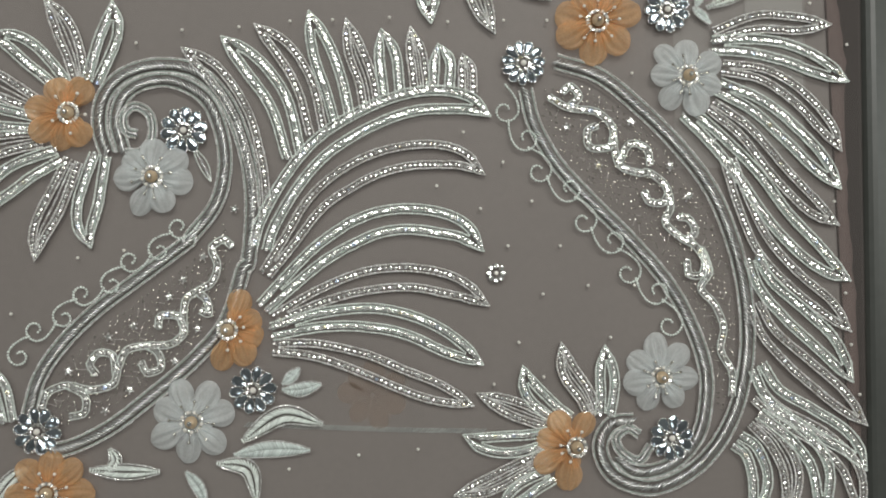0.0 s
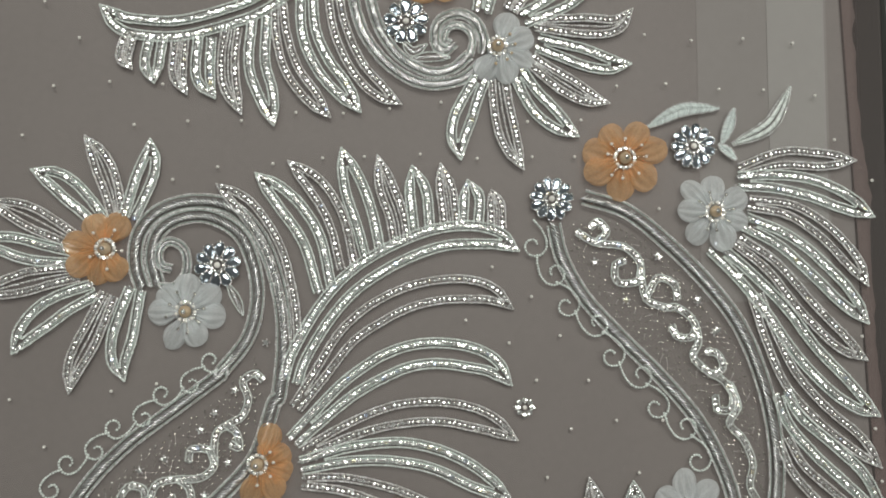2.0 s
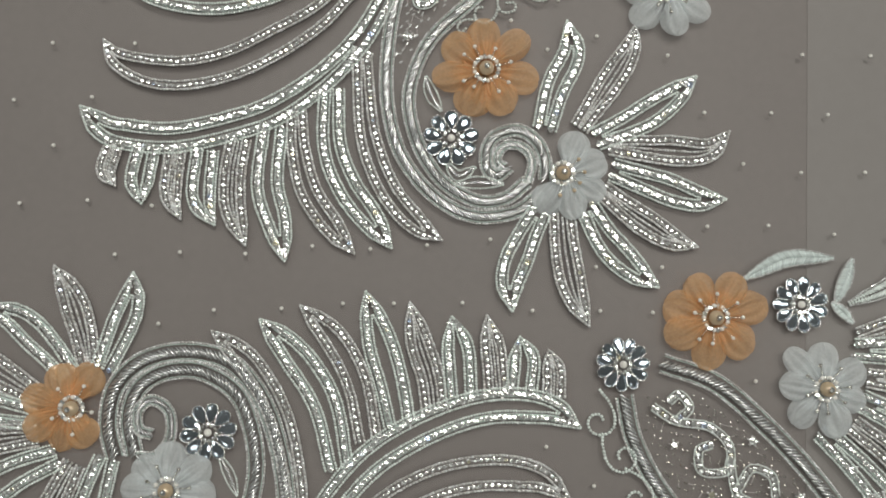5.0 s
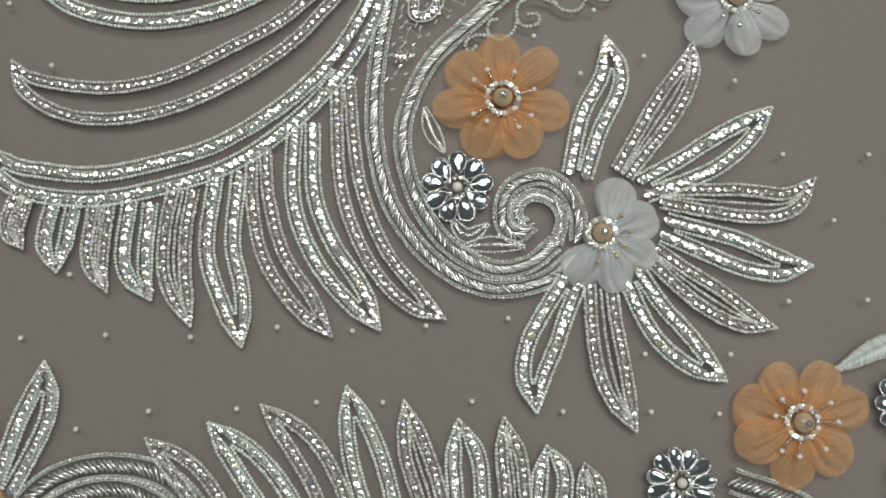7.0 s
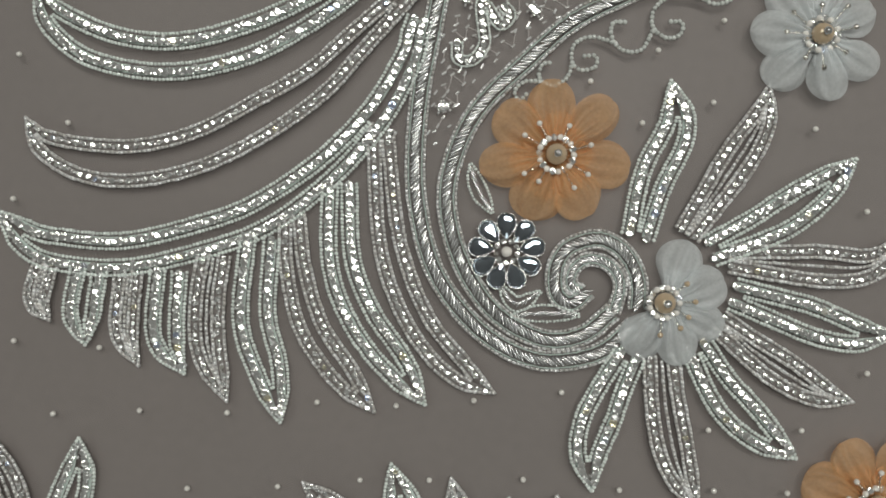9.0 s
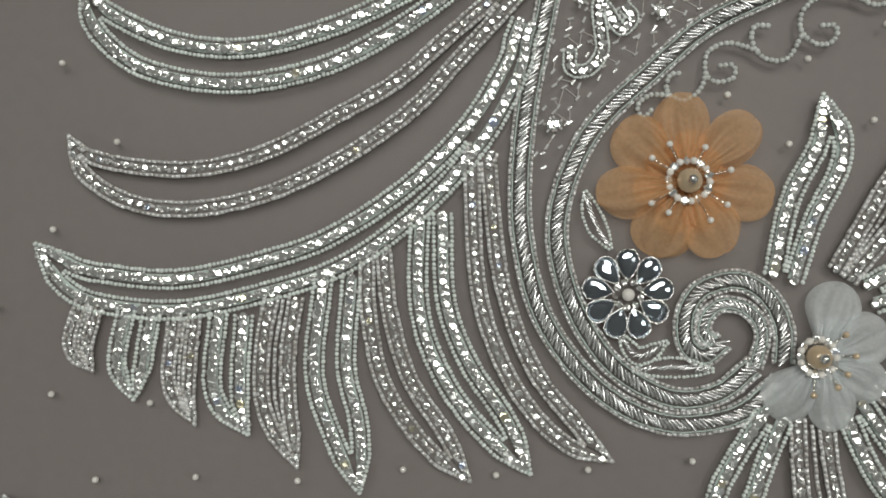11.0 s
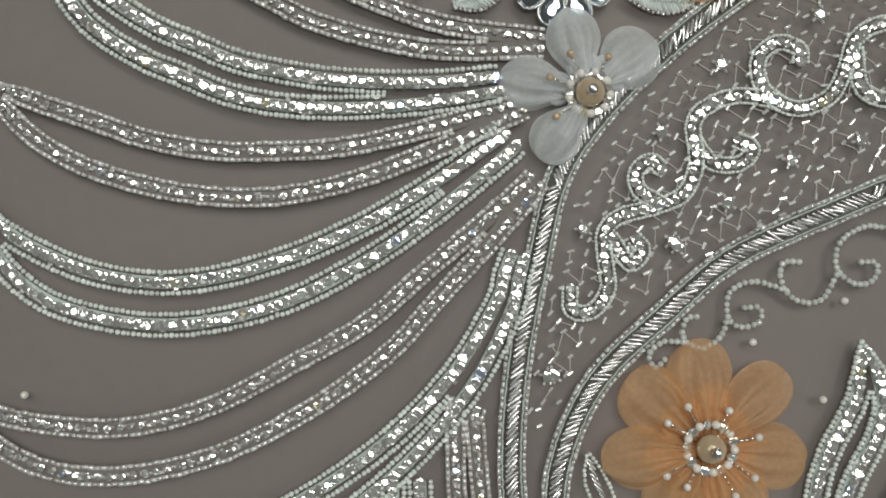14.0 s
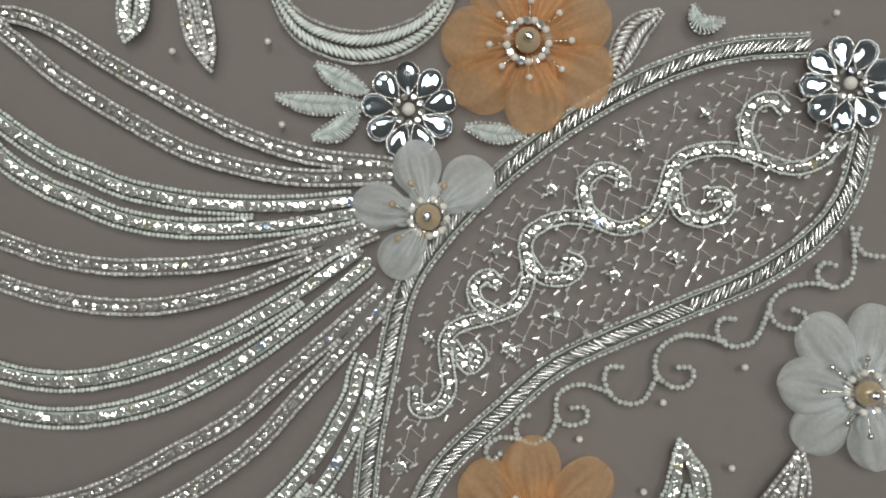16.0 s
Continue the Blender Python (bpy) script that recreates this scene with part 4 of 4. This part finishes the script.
leaf("W", 10.0, 4.1, [(25.7, -50.8), (12.0, -42.3), (-9.9, -31.0), (-31.8, -26.2), (-56.6, -27.1), (-81.2, -32.6)], "left")
leaf("S", 9.8, 4.1, [(20.7, -71.8), (6.8, -66.4), (-13.3, -58.8), (-36.3, -49.0), (-59.2, -42.4), (-80.6, -40.6)], "left")
band(7.7, [(-163.5, 58.3), (-167.2, 71.8), (-165.1, 86.7), (-155.0, 97.8), (-138.2, 102.8), (-119.1, 99.8), (-105.1, 86.4), (-96.4, 67.4), (-91.7, 45.8), (-91.1, 24.3), (-93.2, 2.9), (-96.0, -1.8), (-104.6, -27.5), (-121.7, -47.2), (-141.5, -64.0), (-164.0, -80.7), (-186.3, -90.2), (-198.8, -87.1)])
band(7.2, [(-155.5, 59.8), (-158.7, 74.6), (-155.1, 86.9), (-144.6, 93.9), (-129.8, 94.7), (-114.6, 86.2), (-106.8, 70.0), (-104.6, 51.1), (-109.4, 32.1), (-121.8, 15.9), (-124.2, 12.8), (-146.9, -4.1), (-169.4, -21.0), (-186.2, -37.8), (-197.4, -54.7), (-203.0, -74.3)])
band(4.4, [(-154.1, 58.4), (-146.1, 59.1), (-141.0, 66.7), (-142.1, 77.6), (-149.6, 82.1), (-155.1, 77.4), (-154.0, 69.8), (-149.1, 68.0)])
FILL_LEFT = [(-104.3, 24.1), (-101.6, 1.1), (-108.8, -21.7), (-124.5, -41.5), (-147.1, -61.1), (-169.6, -74.9), (-191.9, -80.2), (-196.0, -63.2), (-183.4, -46.4), (-166.6, -29.6), (-144.1, -12.7), (-121.4, 4.2), (-110.0, 18.4)]
crystal_scroll([(-196.0, -68.8), (-193.2, -61.8), (-183.5, -58.3), (-172.3, -60.7), (-161.1, -58.0), (-158.3, -49.6), (-154.0, -41.1), (-144.2, -38.9), (-132.9, -38.5), (-125.9, -32.9), (-125.8, -24.3), (-124.4, -15.8), (-118.7, -11.6), (-111.6, -7.3), (-108.7, 1.2), (-111.5, 9.8), (-105.8, 14.1), (-101.6, 11.2)])
crystal_scroll([(-183.5, -58.3), (-175.1, -63.5), (-175.1, -72.0), (-182.1, -74.1)])
crystal_scroll([(-159.7, -52.4), (-161.1, -43.8), (-168.0, -42.3), (-172.3, -47.9), (-169.5, -52.8)])
crystal_scroll([(-144.2, -38.9), (-138.6, -42.7), (-137.2, -49.9), (-143.7, -52.6), (-147.0, -47.4)])
crystal_scroll([(-125.8, -30.1), (-128.6, -24.3), (-137.1, -24.2), (-138.5, -29.9)])
crystal_scroll([(-120.1, -11.6), (-114.5, -15.9), (-113.1, -23.1), (-117.3, -21.6)])
STONES_LEFT = [(-163.0, -34.4), (-118.8, -30.7), (-150.6, -28.9), (-182.9, -51.2), (-152.7, -61.0), (-164.8, -71.3), (-132.8, -14.3), (-125.7, -5.8), (-130.2, -47.1), (-100.0, 29.8), (-115.8, 5.6)]
pearl_vine(8, [(-119.9, 23.6), (-144.0, 7.2), (-163.7, -6.8), (-186.1, -22.5), (-202.9, -36.5), (-212.6, -45.9)])
open_leaf(4.4, [(-111.9, 44.2), (-115.4, 52.3), (-120.0, 60.3)])
satin_leaf(6.4, [(-57.0, -59.6), (-67.9, -62.3), (-76.4, -62.2)])
satin_leaf(5.2, [(-67.8, -51.4), (-72.1, -55.9), (-76.4, -59.3)])
braid_leaf(8.7, [(-56.6, -79.7), (-76.5, -75.1), (-96.5, -87.6)])
satin_leaf(7.5, [(-62.9, -93.0), (-82.3, -92.1), (-100.8, -94.6)])
braid_leaf(7.5, [(-89.6, -117.6), (-93.7, -101.9), (-109.3, -98.7)])
satin_leaf(5.8, [(-115.0, -118.5), (-119.2, -109.9), (-124.8, -102.7)])
braid_leaf(6.9, [(-138.3, -102.4), (-155.7, -102.1), (-172.4, -100.9)])
braid_leaf(5.2, [(-162.6, -90.6), (-159.9, -96.3), (-164.1, -101.9)])
braid_leaf(6.9, [(-203.0, -99.2), (-211.3, -105.2), (-219.7, -116.3)])
leaf("W", 5.8, 5.2, [(-219.5, -48.7), (-215.4, -62.9), (-212.7, -75.6)], "left")
# right motif
leaf("S", 7.7, 4.7, [(210.4, 124.7), (192.0, 125.0), (170.6, 125.6), (149.0, 118.9)], "right")
leaf("W", 8.9, 4.7, [(219.3, 94.6), (203.6, 102.8), (185.4, 110.1), (165.6, 113.4), (147.3, 113.4)], "right")
leaf("S", 7.1, 4.1, [(215.0, 58.3), (207.2, 71.0), (192.4, 87.0), (174.4, 98.2), (153.1, 101.9)], "right")
leaf("W", 8.9, 4.7, [(214.4, 38.5), (204.1, 50.8), (188.7, 66.8), (170.9, 81.9), (149.9, 92.2)], "right")
leaf("S", 7.7, 4.7, [(213.1, 19.4), (199.8, 29.0), (182.1, 47.0), (164.4, 68.1), (146.6, 81.7)], "right")
leaf("W", 10.6, 4.7, [(218.8, -9.7), (204.9, -0.1), (182.9, 21.7), (165.4, 45.6), (147.7, 65.1), (132.9, 78.7)], "right")
leaf("S", 8.3, 4.7, [(218.8, -36.2), (205.7, -22.9), (189.5, -9.5), (173.4, 8.4), (163.4, 29.2), (155.0, 53.1)], "right")
leaf("W", 10.6, 5.3, [(219.4, -62.6), (206.5, -43.7), (189.0, -27.1), (174.3, -12.3), (167.2, 2.5)], "right")
leaf("S", 9.3, 5.2, [(226.5, -85.2), (210.7, -69.6), (189.9, -51.6), (175.1, -36.7), (167.8, -21.9)], "right")
leaf("W", 10.4, 5.8, [(225.8, -108.7), (216.4, -94.7), (195.5, -81.1), (177.7, -69.1), (168.9, -54.2)], "right")
leaf("S", 8.1, 5.8, [(223.3, -133.1), (217.7, -108.0), (201.4, -91.5), (180.5, -79.4), (168.7, -68.9)], "right")
leaf("W", 8.7, 5.8, [(202.2, -132.6), (201.7, -107.7), (190.8, -91.3), (171.6, -76.3)], "right")
leaf("S", 8.1, 5.8, [(184.2, -132.2), (186.1, -110.3), (178.8, -94.0), (167.0, -82.1)], "right")
leaf("W", 8.1, 5.8, [(166.3, -131.8), (169.6, -112.9), (165.3, -98.2), (157.9, -92.2)], "right")
leaf("W", 7.5, 5.2, [(46.2, -51.9), (50.5, -64.2), (60.6, -74.5), (69.3, -80.4)], "right")
leaf("S", 7.5, 5.2, [(66.3, -40.3), (69.6, -54.3), (78.3, -67.5), (82.6, -77.7)], "right")
leaf("W", 7.5, 5.2, [(88.9, -42.0), (89.6, -53.1), (90.1, -64.8), (88.5, -77.8)], "right")
leaf("S", 7.5, 5.2, [(22.8, -65.7), (35.8, -71.2), (50.4, -77.2), (64.9, -83.2)], "right")
leaf("W", 8.7, 5.2, [(15.3, -86.7), (26.9, -91.2), (44.4, -91.6), (63.4, -87.6)], "right")
leaf("S", 6.9, 5.2, [(10.7, -117.5), (26.7, -112.9), (44.2, -104.6), (58.9, -97.6)], "right")
leaf("W", 7.5, 5.2, [(32.4, -126.0), (47.1, -114.8), (60.3, -107.8)], "right")
band(8.1, [(65.4, 104.9), (87.5, 97.6), (108.0, 81.4), (128.6, 60.8), (146.2, 37.1), (157.8, 7.6), (163.3, -21.9), (162.9, -51.2), (155.1, -80.4), (138.4, -103.5), (114.6, -115.3), (94.0, -109.9), (85.9, -95.2), (91.3, -82.8), (103.2, -81.0)])
band(7.5, [(49.1, 90.2), (53.4, 72.7), (64.9, 52.2), (83.8, 31.6), (104.2, 11.0), (121.8, -9.7), (133.4, -30.3), (140.6, -50.9), (141.8, -68.5), (137.1, -88.9), (123.6, -103.2), (105.8, -107.2), (95.6, -99.8)])
band(4.6, [(111.9, -94.3), (105.9, -101.4), (97.1, -96.9), (94.2, -89.6), (100.2, -84.7), (106.0, -87.7)])
FILL_RIGHT = [(57.9, 90.2), (81.5, 93.2), (105.0, 77.0), (125.6, 54.9), (143.1, 28.3), (153.2, 1.8), (157.3, -27.7), (156.9, -54.1), (150.6, -77.4), (145.3, -74.4), (145.0, -51.0), (137.9, -27.4), (124.8, -3.8), (104.3, 18.3), (83.9, 38.9), (66.4, 59.5), (56.4, 78.5)]
crystal_scroll([(61.5, 86.5), (71.3, 81.1), (85.2, 79.1), (93.6, 71.8), (95.0, 60.8), (97.8, 51.2), (107.5, 47.2), (113.1, 47.3), (121.5, 40.5), (124.2, 29.6), (121.4, 21.4), (129.7, 13.3), (136.6, 9.3), (142.2, 1.2), (144.0, -5.6), (139.8, 7.8), (144.2, -4.0), (139.6, -12.8), (146.9, -21.7), (151.2, -33.5), (149.6, -45.2), (155.4, -57.0), (155.2, -68.7)])
crystal_scroll([(71.3, 81.1), (76.8, 86.7), (72.6, 92.2), (68.4, 89.4)])
crystal_scroll([(94.5, 66.3), (92.2, 60.7), (82.4, 60.6), (81.0, 68.8), (85.8, 71.7)])
crystal_scroll([(97.8, 53.9), (103.4, 62.3), (111.8, 59.6), (113.7, 51.4)])
crystal_scroll([(122.9, 36.4), (120.0, 31.7), (113.1, 32.2), (110.3, 37.6)])
crystal_scroll([(131.1, 11.9), (136.7, 16.1), (134.0, 22.9), (128.4, 24.2)])
crystal_scroll([(142.2, 1.2), (140.1, -5.6), (133.7, -5.7), (132.4, 1.1)])
STONES_RIGHT = [(70.4, 71.2), (104.1, 73.5), (124.0, 51.4), (132.7, 34.3), (146.5, 63.7), (86.6, 51.0), (103.4, 73.9), (134.1, 35.2), (124.3, 50.2)]
pearl_vine(9, [(37.4, 90.2), (48.8, 61.0), (69.1, 37.5), (93.9, 8.1), (114.3, -15.5), (128.9, -36.1)])
satin_leaf(6.5, [(137.6, 152.4), (117.7, 151.4), (99.3, 142.2)])
satin_leaf(5.3, [(145.8, 152.4), (142.5, 142.3), (138.7, 133.2)])
braid_leaf(6.5, [(176.2, 163.9), (164.9, 143.9), (144.8, 133.2)])
satin_leaf(4.1, [(146.1, 125.0), (142.2, 129.2), (137.1, 133.2)])
scattered_pearls([(-168.9, 142.7), (-141.4, 144.7), (-113.7, 145.0), (-85.5, 149.3), (-60.8, 149.0), (-36.7, 151.5), (-9.7, 155.0), (-125.7, 120.7), (-97.2, 122.4), (-71.4, 125.4), (-49.8, 126.2), (-20.7, 127.5), (9.1, 125.3), (35.7, 144.9), (38.0, 126.2), (60.4, 126.3), (64.0, 145.8), (83.2, 164.0), (81.3, 213.5), (64.9, 238.2), (33.8, 245.5), (12.4, 238.7), (36.2, 270.5), (16.5, 261.0), (-3.8, 251.1), (-148.7, 114.1), (-154.6, 164.1), (-166.1, 234.3), (-183.0, 210.0)])
scattered_pearls([(-85.5, 348.5), (-110.0, 345.5), (-81.2, 327.5), (55.7, 358.5)])
scattered_pearls([(-186.4, 288.7), (-182.0, 255.2)])
scattered_pearls([(-226.0, 137.0), (-210.6, 163.0), (-178.1, 5.6), (-228.9, 1.7), (-211.0, -22.2), (-155.2, 9.2), (16.6, 68.5), (37.0, 53.0), (51.7, 32.8), (2.8, 41.0), (25.2, 29.1), (66.2, 9.7), (39.2, 9.9), (57.0, -15.1), (80.5, -10.9), (44.3, -39.7), (104.6, 98.9), (178.1, 187.7), (151.3, 190.0), (189.3, 159.3), (161.7, 162.3), (199.1, 135.7)])
scattered_pearls([(-216.2, 207.5), (-198.0, 188.4), (-181.9, 165.3), (-201.4, 233.1), (123.8, 240.8), (153.7, 241.5), (135.1, 214.7), (110.4, 214.5), (98.4, 191.7), (123.5, 188.8), (109.5, 165.4), (137.9, 162.6)])
scattered_pearls([(104.6, -11.0), (91.9, -37.7), (57.0, -57.6), (31.3, -61.0), (-38.1, -95.8), (-7.9, -93.5), (-73.3, -102.3), (218.6, 114.0), (210.7, 31.7), (216.1, -16.2), (218.7, -43.2), (222.8, -69.2)])

# ---------------------------------------------------------------- fillings, stones and flowers
filling(FILL_UPPER, 0.45, 0, STONES_UPPER)
filling(FILL_LEFT, 0.7, 0, STONES_LEFT)
filling(FILL_RIGHT, -0.9, 0, STONES_RIGHT)
for some in (STONES_UPPER, STONES_LEFT, STONES_RIGHT):
    rhinestones(some)

PEACH = "peach organza flower with a pearl and crystal middle"
PALE = "white organza flower with a pearl and crystal middle"
HALF_PEACH = "half-folded peach organza flower beside a bugle border"
HALF_PALE = "half-folded white organza flower beside a bugle border"
SEVEN = [(92, 1.0, 0.74), (40, 1.0, 0.70), (-8, 1.08, 0.78), (-62, 0.98, 0.70), (-112, 0.95, 0.74), (192, 0.98, 0.70), (142, 1.0, 0.74)]
SIX = [(84, 1.02, 0.66), (32, 1.0, 0.64), (-20, 1.02, 0.68), (-72, 1.0, 0.66), (-126, 1.02, 0.66), (178, 1.0, 0.66), (132, 0.98, 0.64)]
organza_flower(-14, 228, 23, SEVEN, "peach", PEACH, seed=1)
organza_flower(86, 125, 22.5, [(a + 20, r, w) for a, r, w in SEVEN], "peach", PEACH, seed=2)
organza_flower(-20, 349, 22.5, [(a - 22, r, w) for a, r, w in SEVEN], "peach", PEACH, seed=3)
organza_flower(-192, -111, 21, SEVEN, "peach", PEACH, seed=4)
organza_flower(-183, 78, 20.5, [(58, 0.95, 0.70), (112, 0.98, 0.70), (165, 1.08, 0.74), (212, 1.1, 0.74), (258, 1.05, 0.72), (298, 1.0, 0.68)], "peach", HALF_PEACH, centre=(2, 0), seed=5, stamens=5)
organza_flower(-101, -31, 20, [(72, 1.05, 0.72), (25, 0.75, 0.68), (-25, 0.85, 0.72), (-60, 0.95, 0.72), (-115, 1.1, 0.70)], "peach", HALF_PEACH, centre=(-2, 0), seed=6, stamens=4)
organza_flower(70, -93, 20, [(60, 1.0, 0.70), (110, 1.0, 0.70), (165, 1.0, 0.70), (215, 1.0, 0.70), (268, 1.1, 0.70)], "peach", HALF_PEACH, centre=(3, 0), seed=7, stamens=5)
organza_flower(133, 97, 21, SIX, "white", PALE, seed=8)
organza_flower(-140, 46, 21, [(a + 8, r, w) for a, r, w in SIX], "white", PALE, seed=9)
organza_flower(-121, -77, 22, [(a + 30, r, w) for a, r, w in SIX], "white", PALE, seed=10)
organza_flower(117, -58, 21, [(a + 12, r, w) for a, r, w in SIX], "white", PALE, seed=11)
organza_flower(64, 266, 21, [(a - 6, r, w) for a, r, w in SIX], "white", PALE, seed=12)
organza_flower(21, 184, 20, [(70, 1.0, 0.72), (25, 1.05, 0.70), (-25, 1.05, 0.70), (-72, 1.0, 0.70), (-118, 0.95, 0.72)], "white", HALF_PALE, centre=(-1, 0), seed=13, stamens=5)
organza_flower(-43, 305, 20, [(40, 1.0, 0.72), (102, 1.0, 0.72), (165, 1.0, 0.72), (240, 0.95, 0.70)], "white", HALF_PALE, centre=(0, 0), seed=14, stamens=4)

stone_flower(-28, 198, 12.5, 9, 0.2)
stone_flower(48, 104, 12, 11, 0.1)
stone_flower(123.4, 132, 12.5, 11, 0.3)
stone_flower(-49, 332, 12.5, 9, 0.95)
stone_flower(59, 341, 12.5, 9, 0.4)
stone_flower(-125, 69.7, 12.5, 10, 0.2)
stone_flower(-198, -81, 12.5, 10, 0.5)
stone_flower(-91, -62, 12.5, 10, 0.1)
stone_flower(123, -90, 12, 10, 0.2)


def rosette(x, y):
    root = thing("rosette", (x, y), "small ring of round crystals about a bead", "rosette")
    ang = np.linspace(0, 2 * math.pi, 9)[:-1]
    ring = np.c_[x + 3.7 * np.cos(ang), y + 3.7 * np.sin(ang), np.full(8, 0.70)]
    rows_part("crystal_ring", GEM, placed(GEM, ring, ang, (1.5, 1.5, 1.2), 0.2), MAT_CRYSTAL, root, False)
    rows_part("bead", BALL, placed(BALL, np.array([[x, y, 0.9]]), np.zeros(1), (1.2, 1.2, 0.78)), MAT_CREAM, root, True, kind="")


rosette(33, -4)


# a second layer of the cloth shows faintly from below
ghost = organza_flower(-31, -66, 18, SIX, "faint", "peach organza flower on the layer below the tulle", seed=20, stamens=0, middle=False)
ghost.location.z, ghost.scale = -0.0037, (1, 1, 0.4)
lower = thing("lower_border", (-80, -82, 0), "bugle border on the layer below the tulle", "border")
edge = np.array([[-95.0, -80.0], [-20.0, -84.0], [26.0, -85.5]])
path = smooth_line([tuple(p) for p in edge])
rows_part("bugle_trim", TUBE, [placed(TUBE, np.c_[even(path, 1.6), np.full(len(even(path, 1.6)), 0.6)], np.full(len(even(path, 1.6)), 0.68), (1.9, 0.35, 0.35), 0.1)], MAT_SATIN, lower, False)
lower.location.z = -0.0037
